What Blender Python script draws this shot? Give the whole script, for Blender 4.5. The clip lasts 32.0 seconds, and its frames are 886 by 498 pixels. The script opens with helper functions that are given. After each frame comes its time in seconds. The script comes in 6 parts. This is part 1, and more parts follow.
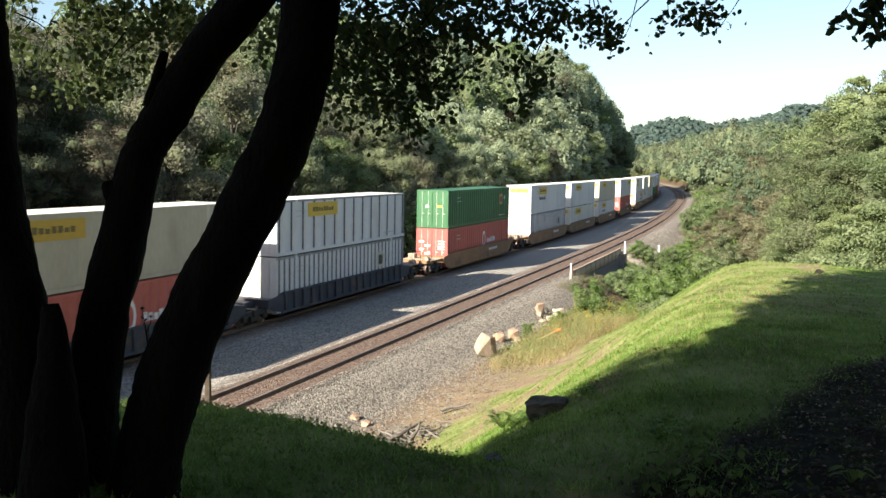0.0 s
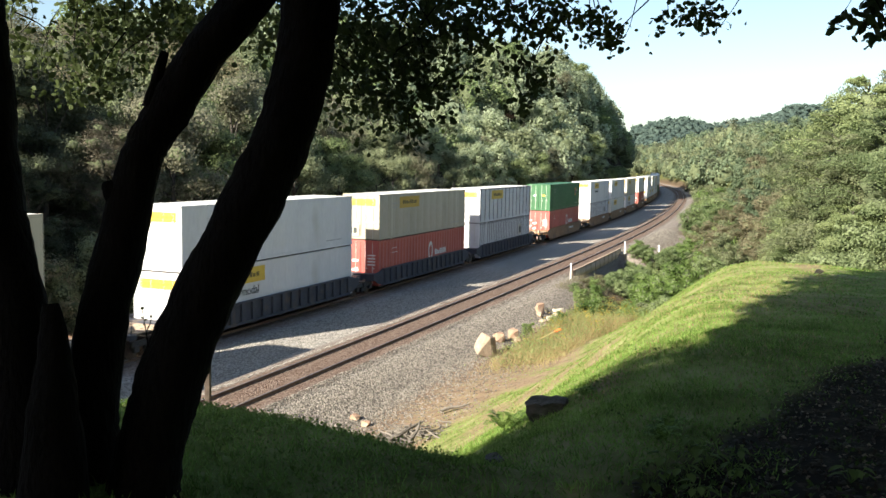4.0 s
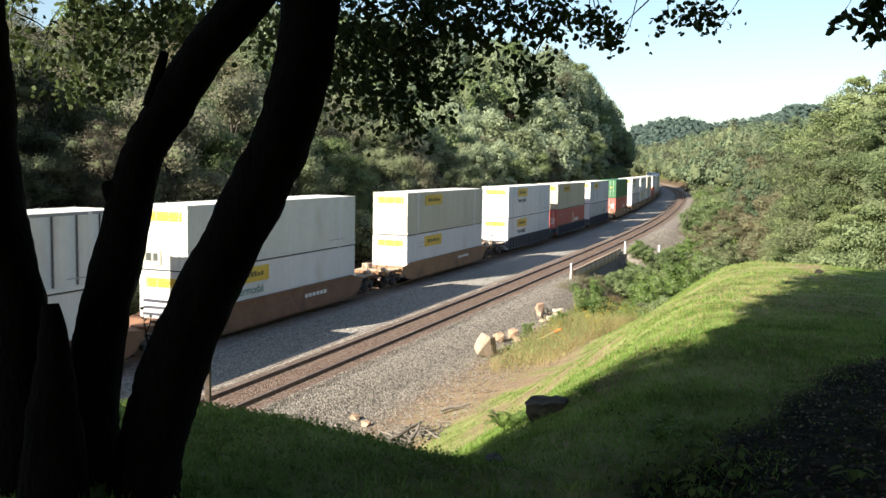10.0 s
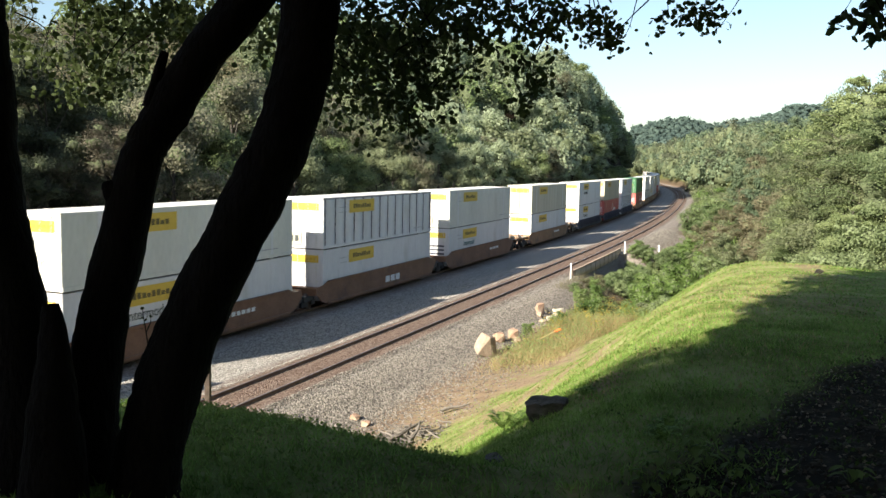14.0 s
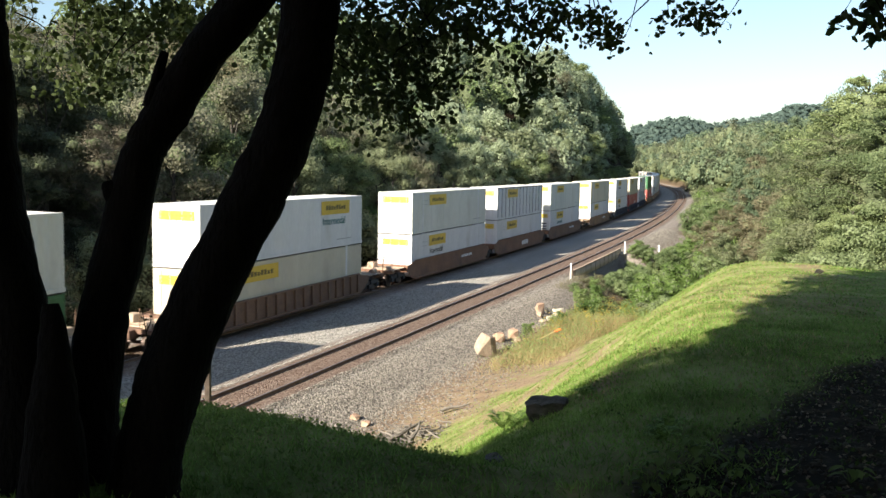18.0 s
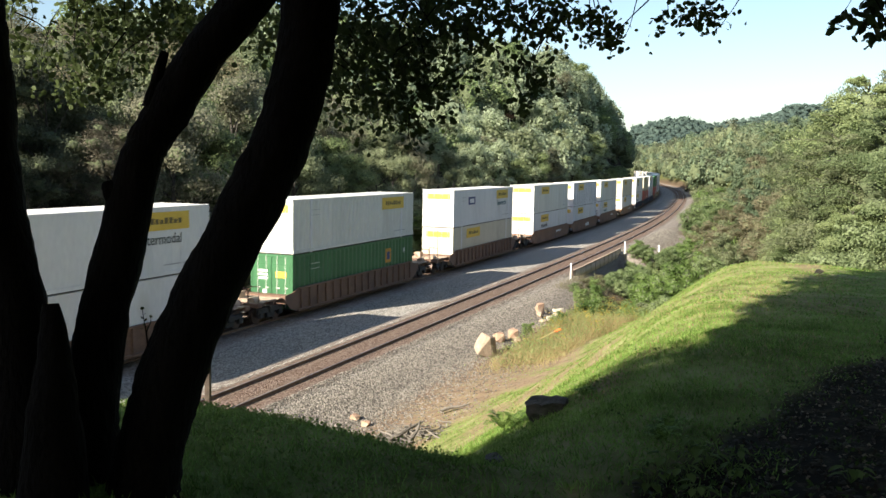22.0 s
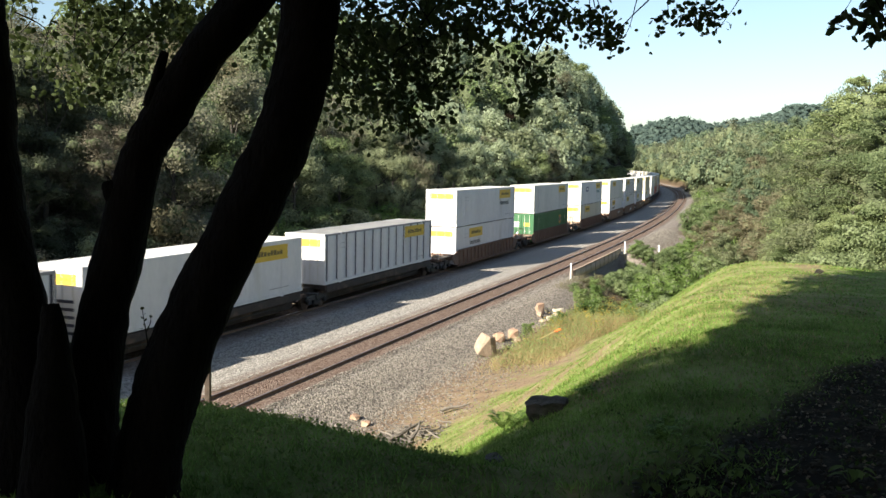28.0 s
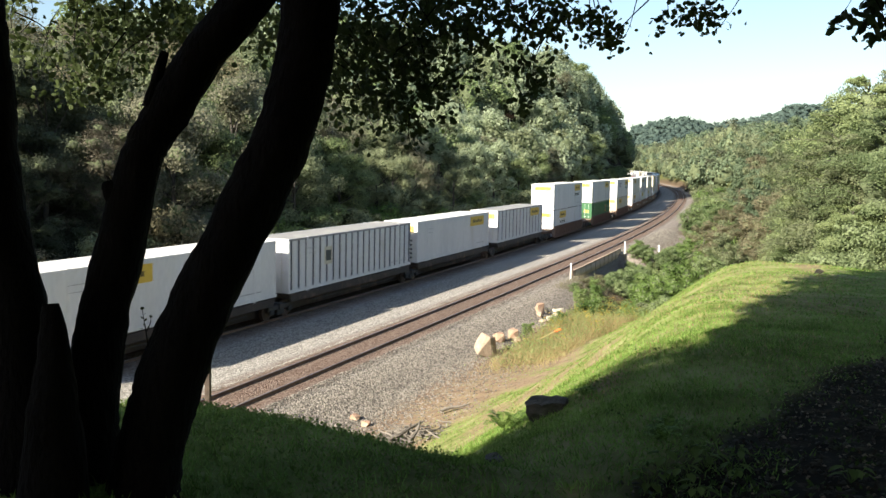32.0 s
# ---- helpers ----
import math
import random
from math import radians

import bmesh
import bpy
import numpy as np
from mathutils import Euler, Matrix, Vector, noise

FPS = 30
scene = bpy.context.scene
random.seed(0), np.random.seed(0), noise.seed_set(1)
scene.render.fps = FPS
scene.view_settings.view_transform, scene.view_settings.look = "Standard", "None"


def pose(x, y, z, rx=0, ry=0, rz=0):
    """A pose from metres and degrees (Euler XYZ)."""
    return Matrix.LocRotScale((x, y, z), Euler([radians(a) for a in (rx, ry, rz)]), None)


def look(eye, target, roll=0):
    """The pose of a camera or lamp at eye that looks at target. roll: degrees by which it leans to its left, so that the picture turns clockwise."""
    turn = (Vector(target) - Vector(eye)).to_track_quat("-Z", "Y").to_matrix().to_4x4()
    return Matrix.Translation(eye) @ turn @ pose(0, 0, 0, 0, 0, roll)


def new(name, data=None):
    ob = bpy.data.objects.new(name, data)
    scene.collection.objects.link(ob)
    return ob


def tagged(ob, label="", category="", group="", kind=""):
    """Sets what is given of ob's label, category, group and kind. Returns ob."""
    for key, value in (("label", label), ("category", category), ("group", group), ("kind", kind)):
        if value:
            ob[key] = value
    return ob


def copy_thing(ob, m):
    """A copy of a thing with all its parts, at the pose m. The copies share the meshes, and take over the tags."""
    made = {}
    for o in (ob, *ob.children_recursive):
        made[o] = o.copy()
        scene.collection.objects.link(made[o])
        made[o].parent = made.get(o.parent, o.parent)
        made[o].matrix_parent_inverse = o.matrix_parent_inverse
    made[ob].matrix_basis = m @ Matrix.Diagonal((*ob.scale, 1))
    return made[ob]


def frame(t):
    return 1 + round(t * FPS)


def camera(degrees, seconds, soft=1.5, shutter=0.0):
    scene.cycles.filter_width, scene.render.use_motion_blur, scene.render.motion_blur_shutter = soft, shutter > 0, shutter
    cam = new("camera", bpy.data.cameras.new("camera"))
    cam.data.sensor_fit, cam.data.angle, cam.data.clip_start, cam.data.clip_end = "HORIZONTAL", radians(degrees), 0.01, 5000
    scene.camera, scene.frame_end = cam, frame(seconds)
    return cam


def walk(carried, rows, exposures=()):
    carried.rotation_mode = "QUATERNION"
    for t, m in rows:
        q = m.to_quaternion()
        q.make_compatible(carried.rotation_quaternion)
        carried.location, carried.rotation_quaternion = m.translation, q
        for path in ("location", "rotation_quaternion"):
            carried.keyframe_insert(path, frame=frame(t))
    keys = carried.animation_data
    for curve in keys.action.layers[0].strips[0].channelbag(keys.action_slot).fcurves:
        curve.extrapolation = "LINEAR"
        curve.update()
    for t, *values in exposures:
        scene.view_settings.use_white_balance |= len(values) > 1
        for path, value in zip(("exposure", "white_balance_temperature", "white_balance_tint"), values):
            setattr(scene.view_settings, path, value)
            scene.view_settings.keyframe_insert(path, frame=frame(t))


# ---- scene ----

# ---------- camera ----------
cam = camera(52.03, 32.0, soft=1.5, shutter=0.4)
EYE = Vector((0.0, 0.0, 8.248))
VIEW = look(EYE, (0.0, 10.0, 8.248 - 10 * math.tan(0.09457)), 1.09)
walk(cam, [(0.0, VIEW), (32.0, VIEW)], [(t, e, 6650, 8) for t, e in ((0.0, 1.65), (3.0, 1.67), (8.0, 1.62), (12.0, 1.58), (18.0, 1.6), (24.0, 1.54), (29.0, 1.51), (32.0, 1.63))])

# ---------- world, sun, exposure ----------
SUN_FROM = Vector((-1.308, -1.339, 1.0)).normalized()
world = bpy.data.worlds.new("sky")
scene.world = world
world.use_nodes = True
wn = world.node_tree
sky = wn.nodes.new("ShaderNodeTexSky")
sky.sky_type = "NISHITA"
sky.sun_disc = False
sky.sun_elevation = math.asin(SUN_FROM.z)
sky.sun_rotation = math.atan2(SUN_FROM.x, SUN_FROM.y) % (2 * math.pi)
sky.air_density, sky.dust_density, sky.ozone_density = 1.0, 1.1, 1.8
wn.nodes["Background"].inputs[1].default_value = 0.068
wn.links.new(sky.outputs[0], wn.nodes["Background"].inputs[0])
sun = new("sun", bpy.data.lights.new("sun", "SUN"))
sun.data.energy, sun.data.angle, sun.data.color = 5.0, radians(0.53), (1.0, 0.91, 0.78)
sun.matrix_world = look((0, 0, 60), Vector((0, 0, 60)) - SUN_FROM)

# ---------- materials ----------
def lerp(a, b, t):
    return a + (b - a) * t


def surface(name, dark, light, scale=4.0, rough=0.8, fine=0.0, bump=0.2, metal=0.0, island=0.0, spread=0.0, through_light=0.0, spec=0.5, stretch=(1, 1, 1), wear=None, wear_at=0.62):
    """A node material: two colours mixed by noise at two scales, with bump; island/spread vary it piece by piece."""
    m = bpy.data.materials.new(name)
    m.use_nodes = True
    nt = m.node_tree
    b = nt.nodes["Principled BSDF"]
    geo = nt.nodes.new("ShaderNodeTexCoord")
    mp = nt.nodes.new("ShaderNodeMapping")
    mp.inputs["Scale"].default_value = stretch
    nt.links.new(geo.outputs["Object"], mp.inputs[0])
    n1 = nt.nodes.new("ShaderNodeTexNoise")
    n1.inputs["Scale"].default_value, n1.inputs["Detail"].default_value, n1.inputs["Roughness"].default_value = scale, 5, 0.65
    nt.links.new(mp.outputs[0], n1.inputs[0])
    n2 = nt.nodes.new("ShaderNodeTexNoise")
    n2.inputs["Scale"].default_value, n2.inputs["Detail"].default_value = (fine or scale * 9), 3
    nt.links.new(mp.outputs[0], n2.inputs[0])
    add = nt.nodes.new("ShaderNodeMath")
    add.operation = "MULTIPLY_ADD"
    nt.links.new(n2.outputs[0], add.inputs[0])
    add.inputs[1].default_value = 0.6
    sub = nt.nodes.new("ShaderNodeMath")
    sub.operation = "SUBTRACT"
    nt.links.new(n1.outputs[0], sub.inputs[0])
    sub.inputs[1].default_value = 0.3
    nt.links.new(sub.outputs[0], add.inputs[2])
    fac = add.outputs[0]
    if island:
        gi = nt.nodes.new("ShaderNodeNewGeometry")
        a2 = nt.nodes.new("ShaderNodeMath")
        a2.operation = "MULTIPLY_ADD"
        nt.links.new(gi.outputs["Random Per Island"], a2.inputs[0])
        a2.inputs[1].default_value = island
        s2 = nt.nodes.new("ShaderNodeMath")
        s2.operation = "SUBTRACT"
        nt.links.new(fac, s2.inputs[0])
        s2.inputs[1].default_value = island / 2
        nt.links.new(s2.outputs[0], a2.inputs[2])
        fac = a2.outputs[0]
    if spread:
        oi = nt.nodes.new("ShaderNodeObjectInfo")
        a3 = nt.nodes.new("ShaderNodeMath")
        a3.operation = "MULTIPLY_ADD"
        nt.links.new(oi.outputs["Random"], a3.inputs[0])
        a3.inputs[1].default_value = spread
        s3 = nt.nodes.new("ShaderNodeMath")
        s3.operation = "SUBTRACT"
        nt.links.new(fac, s3.inputs[0])
        s3.inputs[1].default_value = spread / 2
        nt.links.new(s3.outputs[0], a3.inputs[2])
        fac = a3.outputs[0]
    ramp = nt.nodes.new("ShaderNodeValToRGB")
    ramp.color_ramp.elements[0].position, ramp.color_ramp.elements[1].position = 0.25, 0.75
    ramp.color_ramp.elements[0].color, ramp.color_ramp.elements[1].color = (*dark, 1), (*light, 1)
    nt.links.new(fac, ramp.inputs[0])
    col = ramp.outputs[0]
    if wear:
        n3 = nt.nodes.new("ShaderNodeTexNoise")
        n3.inputs["Scale"].default_value, n3.inputs["Detail"].default_value = scale * 0.7, 8
        nt.links.new(mp.outputs[0], n3.inputs[0])
        r3 = nt.nodes.new("ShaderNodeValToRGB")
        r3.color_ramp.elements[0].position, r3.color_ramp.elements[1].position = wear_at - 0.05, wear_at + 0.08
        nt.links.new(n3.outputs[0], r3.inputs[0])
        mx = nt.nodes.new("ShaderNodeMixRGB")
        nt.links.new(r3.outputs[0], mx.inputs[0])
        nt.links.new(col, mx.inputs[1])
        mx.inputs[2].default_value = (*wear, 1)
        col = mx.outputs[0]
    nt.links.new(col, b.inputs["Base Color"])
    b.inputs["Roughness"].default_value = rough
    b.inputs["Metallic"].default_value = metal
    b.inputs["Specular IOR Level"].default_value = spec
    if bump:
        bp = nt.nodes.new("ShaderNodeBump")
        bp.inputs["Strength"].default_value = bump
        bp.inputs["Distance"].default_value = 0.05
        nt.links.new(add.outputs[0], bp.inputs["Height"])
        nt.links.new(bp.outputs[0], b.inputs["Normal"])
    if through_light:
        tr = nt.nodes.new("ShaderNodeBsdfTranslucent")
        nt.links.new(col, tr.inputs[0])
        ms = nt.nodes.new("ShaderNodeMixShader")
        ms.inputs[0].default_value = through_light
        nt.links.new(b.outputs[0], ms.inputs[1])
        nt.links.new(tr.outputs[0], ms.inputs[2])
        nt.links.new(ms.outputs[0], nt.nodes["Material Output"].inputs[0])
    return m


M = {}
def leafy(key, dark, light, thru=0.35):
    M[key] = surface(key, dark, light, scale=0.15, fine=1.1, rough=0.6, bump=0, island=0.2, spread=0.3, through_light=thru, spec=0.3)

leafy("leaf_wood", (0.11, 0.138, 0.073), (0.3, 0.335, 0.2), 0.54)
leafy("leaf_brown", (0.12, 0.11, 0.064), (0.27, 0.25, 0.155), 0.44)
leafy("leaf_olive", (0.125, 0.147, 0.076), (0.315, 0.352, 0.2), 0.48)
leafy("leaf_warm", (0.1, 0.14, 0.062), (0.265, 0.325, 0.165), 0.48)
leafy("leaf_light", (0.09, 0.14, 0.052), (0.292, 0.365, 0.17), 0.47)
# leaf_dim, leaf_dusk: darker leaf copies with the left slope's shade put in
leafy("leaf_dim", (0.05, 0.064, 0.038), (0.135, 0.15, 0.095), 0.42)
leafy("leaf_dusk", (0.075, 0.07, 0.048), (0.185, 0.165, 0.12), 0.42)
leafy("leaf_dry", (0.1, 0.104, 0.066), (0.24, 0.238, 0.165), 0.48)
leafy("leaf_bank", (0.08, 0.122, 0.046), (0.29, 0.345, 0.16), 0.45)
# paler than the other leaves: distance haze is put into this colour
leafy("leaf_haze", (0.255, 0.31, 0.195), (0.5, 0.57, 0.39), 0.62)
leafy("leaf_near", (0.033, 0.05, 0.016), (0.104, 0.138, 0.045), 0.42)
leafy("leaf_blue", (0.08, 0.12, 0.07), (0.2, 0.26, 0.155), 0.45)
# bright and translucent, so the unseen crowns pass green light to the grass
leafy("leaf_shade", (0.1, 0.18, 0.026), (0.27, 0.43, 0.07), 0.7)
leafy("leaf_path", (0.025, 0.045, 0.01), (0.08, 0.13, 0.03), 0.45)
leafy("leaf_shrub", (0.08, 0.15, 0.032), (0.27, 0.385, 0.115), 0.5)
leafy("leaf_weed", (0.12, 0.18, 0.05), (0.31, 0.37, 0.15), 0.5)
leafy("leaf_gold", (0.26, 0.18, 0.02), (0.46, 0.34, 0.05), 0.25)
leafy("leaf_straw", (0.2, 0.155, 0.07), (0.42, 0.345, 0.17), 0.3)
M["grass_blade"] = surface("grass_blade", (0.074, 0.142, 0.018), (0.26, 0.395, 0.1), scale=0.9, fine=4.5, rough=0.6, bump=0, island=0.4, through_light=0.42, spec=0.3)
leafy("leaf_low", (0.07, 0.12, 0.028), (0.25, 0.34, 0.1), 0.45)
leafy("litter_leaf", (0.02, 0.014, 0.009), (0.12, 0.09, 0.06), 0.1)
leafy("litter_brown", (0.07, 0.045, 0.028), (0.24, 0.17, 0.11), 0.1)
# filler inside crowns; the inner shade is put into its darker tone
M["crown_inside"] = surface("crown_inside", (0.04, 0.052, 0.027), (0.125, 0.15, 0.084), scale=1.4, fine=6, rough=0.9, bump=0.8, spec=0.1, spread=0.3)
# near-black: the canopy's shade on the stems is put into this colour
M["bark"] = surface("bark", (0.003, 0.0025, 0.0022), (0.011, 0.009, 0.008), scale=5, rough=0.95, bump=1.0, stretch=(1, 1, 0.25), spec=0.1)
M["bark_far"] = surface("bark_far", (0.035, 0.032, 0.028), (0.09, 0.08, 0.068), scale=3, rough=0.95, bump=0.5, stretch=(1, 1, 0.3))
M["rail"] = surface("rail", (0.12, 0.075, 0.055), (0.24, 0.15, 0.105), scale=3, rough=0.6, metal=0.3, bump=0.1)
M["rail_top"] = surface("rail_top", (0.25, 0.22, 0.2), (0.4, 0.37, 0.34), scale=3, rough=0.35, metal=0.8, bump=0.05)
M["tie"] = surface("tie", (0.075, 0.05, 0.036), (0.17, 0.115, 0.085), scale=6, rough=0.95, bump=0.6, spread=0.5)
M["stone"] = surface("stone", (0.2, 0.15, 0.11), (0.46, 0.37, 0.28), scale=2.2, rough=0.95, bump=0.8, wear=(0.3, 0.2, 0.13))
M["stone_red"] = surface("stone_red", (0.24, 0.14, 0.09), (0.5, 0.34, 0.24), scale=2.2, rough=0.95, bump=0.8, wear=(0.46, 0.36, 0.28))
M["stone_pale"] = surface("stone_pale", (0.32, 0.28, 0.23), (0.62, 0.57, 0.5), scale=2.2, rough=0.95, bump=0.8, wear=(0.4, 0.3, 0.2))
M["stone_dark"] = surface("stone_dark", (0.03, 0.028, 0.024), (0.1, 0.09, 0.075), scale=2.5, rough=0.95, bump=0.8, wear=(0.05, 0.06, 0.03))
M["dead_wood"] = surface("dead_wood", (0.08, 0.07, 0.058), (0.23, 0.205, 0.175), scale=5, rough=0.95, bump=0.7, spread=0.4)
M["post_white"] = surface("post_white", (0.6, 0.6, 0.57), (0.82, 0.82, 0.8), scale=4, rough=0.6, bump=0.1)
M["post_wood"] = surface("post_wood", (0.03, 0.022, 0.018), (0.085, 0.065, 0.05), scale=5, rough=0.95, bump=0.5)
M["orange"] = surface("orange", (0.7, 0.13, 0.03), (0.85, 0.2, 0.05), scale=5, rough=0.6, bump=0)
M["girder_web"] = surface("girder_web", (0.56, 0.4, 0.29), (0.72, 0.55, 0.42), scale=2.5, rough=0.85, bump=0.3, wear=(0.5, 0.36, 0.26))
M["girder_rust"] = surface("girder_rust", (0.12, 0.075, 0.05), (0.22, 0.15, 0.105), scale=2.5, rough=0.9, bump=0.3)
M["girder"] = surface("girder", (0.3, 0.22, 0.16), (0.48, 0.38, 0.29), scale=2.5, rough=0.85, bump=0.3, wear=(0.2, 0.1, 0.06))
M["concrete"] = surface("concrete", (0.16, 0.14, 0.12), (0.3, 0.27, 0.24), scale=2, rough=0.9, bump=0.4)
M["steel_dark"] = surface("steel_dark", (0.018, 0.017, 0.017), (0.05, 0.045, 0.042), scale=5, rough=0.7, bump=0.2)
M["wheel"] = surface("wheel", (0.06, 0.045, 0.04), (0.14, 0.1, 0.085), scale=5, rough=0.5, metal=0.6, bump=0.1)
M["car_blue"] = surface("car_blue", (0.022, 0.026, 0.04), (0.055, 0.06, 0.08), scale=1.3, rough=0.65, bump=0.1, wear=(0.1, 0.075, 0.06))
M["car_tan"] = surface("car_tan", (0.2, 0.105, 0.05), (0.3, 0.175, 0.09), scale=1.1, rough=0.7, bump=0.1, wear=(0.13, 0.075, 0.05))
M["car_brown"] = surface("car_brown", (0.14, 0.068, 0.038), (0.22, 0.115, 0.07), scale=1.1, rough=0.7, bump=0.1, wear=(0.11, 0.06, 0.045))
M["car_dark"] = surface("car_dark", (0.02, 0.016, 0.014), (0.055, 0.04, 0.032), scale=1.1, rough=0.75, bump=0.1, wear=(0.14, 0.09, 0.06))
M["car_rib"] = surface("car_rib", (0.115, 0.064, 0.043), (0.19, 0.112, 0.076), scale=1.1, rough=0.75, bump=0.1, wear=(0.09, 0.055, 0.045))
BOX = dict(scale=0.5, fine=7, rough=0.45, bump=0.03, stretch=(1, 1, 0.35), wear_at=0.7)
M["box_white"] = surface("box_white", (0.53, 0.54, 0.565), (0.67, 0.675, 0.69), wear=(0.48, 0.47, 0.44), **BOX)
M["box_grey"] = surface("box_grey", (0.5, 0.51, 0.48), (0.64, 0.64, 0.6), wear=(0.48, 0.46, 0.41), **BOX)
M["box_khaki"] = surface("box_khaki", (0.34, 0.305, 0.235), (0.45, 0.405, 0.32), wear=(0.3, 0.26, 0.2), **BOX)
M["box_tan"] = surface("box_tan", (0.43, 0.4, 0.325), (0.54, 0.505, 0.415), wear=(0.38, 0.34, 0.27), **BOX)
M["box_green"] = surface("box_green", (0.024, 0.1, 0.04), (0.04, 0.15, 0.062), wear=(0.05, 0.12, 0.06), **BOX)
M["box_red"] = surface("box_red", (0.35, 0.072, 0.062), (0.48, 0.115, 0.098), wear=(0.36, 0.11, 0.095), **BOX)
M["roof_dirty"] = surface("roof_dirty", (0.55, 0.54, 0.5), (0.75, 0.74, 0.7), scale=0.7, fine=5, rough=0.6, bump=0.05, wear=(0.45, 0.42, 0.36))
M["roof_dark"] = surface("roof_dark", (0.2, 0.2, 0.19), (0.34, 0.335, 0.32), scale=0.7, fine=5, rough=0.6, bump=0.05, wear=(0.42, 0.4, 0.36))
M["sign_dim"] = surface("sign_dim", (0.42, 0.26, 0.03), (0.5, 0.32, 0.04), scale=2, rough=0.5, bump=0)
M["groove"] = surface("groove", (0.025, 0.028, 0.045), (0.05, 0.055, 0.08), scale=1, rough=0.6, bump=0)
M["groove_soft"] = surface("groove_soft", (0.09, 0.09, 0.1), (0.16, 0.16, 0.17), scale=1, rough=0.6, bump=0)
M["post_grey"] = surface("post_grey", (0.2, 0.205, 0.225), (0.32, 0.325, 0.345), scale=1, rough=0.6, bump=0)
M["ink_faint"] = surface("ink_faint", (0.3, 0.31, 0.33), (0.4, 0.41, 0.43), scale=3, rough=0.6, bump=0)
M["sign_yellow"] = surface("sign_yellow", (0.54, 0.36, 0.04), (0.64, 0.44, 0.06), scale=2, rough=0.5, bump=0)
M["ink"] = surface("ink", (0.02, 0.03, 0.03), (0.05, 0.06, 0.06), scale=3, rough=0.6, bump=0)
M["sign_ink"] = surface("sign_ink", (0.09, 0.07, 0.02), (0.15, 0.11, 0.03), scale=3, rough=0.6, bump=0)
M["ink_teal"] = surface("ink_teal", (0.03, 0.12, 0.13), (0.06, 0.2, 0.2), scale=3, rough=0.6, bump=0)
M["ink_blue"] = surface("ink_blue", (0.03, 0.04, 0.13), (0.05, 0.07, 0.2), scale=3, rough=0.6, bump=0)
M["ink_white"] = surface("ink_white", (0.6, 0.6, 0.6), (0.8, 0.8, 0.8), scale=3, rough=0.6, bump=0)
M["ink_orange"] = surface("ink_orange", (0.55, 0.25, 0.03), (0.65, 0.32, 0.05), scale=3, rough=0.6, bump=0)
# the blue-grey cast of distance haze is put into the ridge's leaf colour
M["far_wood"] = surface("far_wood", (0.034, 0.054, 0.05), (0.062, 0.09, 0.076), scale=0.02, fine=0.05, rough=0.95, bump=0.0, spec=0.1, island=0.3)

# ---------- the railway's line: arc length s, offset to its right ----------
_S = np.arange(-330.0, 621.0, 1.0)
_K = np.interp(_S, [-40, 50, 120, 190, 260, 340, 520, 560], [6.8e-4, -4.452e-4, -7.872e-4, -3.268e-4, -5.567e-4, -5.114e-4, -5.114e-4, 0])
_T = np.concatenate([[0], np.cumsum((_K[1:] + _K[:-1]) / 2)])
_T = _T - _T[330] + 0.36710
_X = np.concatenate([[0], np.cumsum((np.sin(_T[1:]) + np.sin(_T[:-1])) / 2)])
_Y = np.concatenate([[0], np.cumsum((np.cos(_T[1:]) + np.cos(_T[:-1])) / 2)])
_X, _Y = _X - _X[330] - 15.783, _Y - _Y[330] + 30.831
SPACING = 7.947


def line(s, off=0.0):
    """World x, y and heading at arc length s, off metres to the right of the train's track."""
    s = np.asarray(s, float)
    t = np.interp(s, _S, _T)
    over = np.where(s > 620, s - 620, 0) + np.where(s < -330, s + 330, 0)
    x = np.interp(s, _S, _X) + over * np.sin(t) + off * np.cos(t)
    y = np.interp(s, _S, _Y) + over * np.cos(t) - off * np.sin(t)
    return x, y, t


def grade(s):
    return -0.0011 * np.clip(s, -40, 400)


def smooth(a, b, v):
    t = np.clip((v - a) / (b - a), 0, 1)
    return t * t * (3 - 2 * t)


def wave(x, y, k, seed=0.0):
    """Cheap smooth noise in -1..1 for whole arrays."""
    return (np.sin(x * k + 1.7 * np.sin(y * k * 0.7 + seed)) + np.sin(y * k * 1.3 + seed * 2 + 1.3 * np.sin(x * k * 0.9 - seed))) / 2


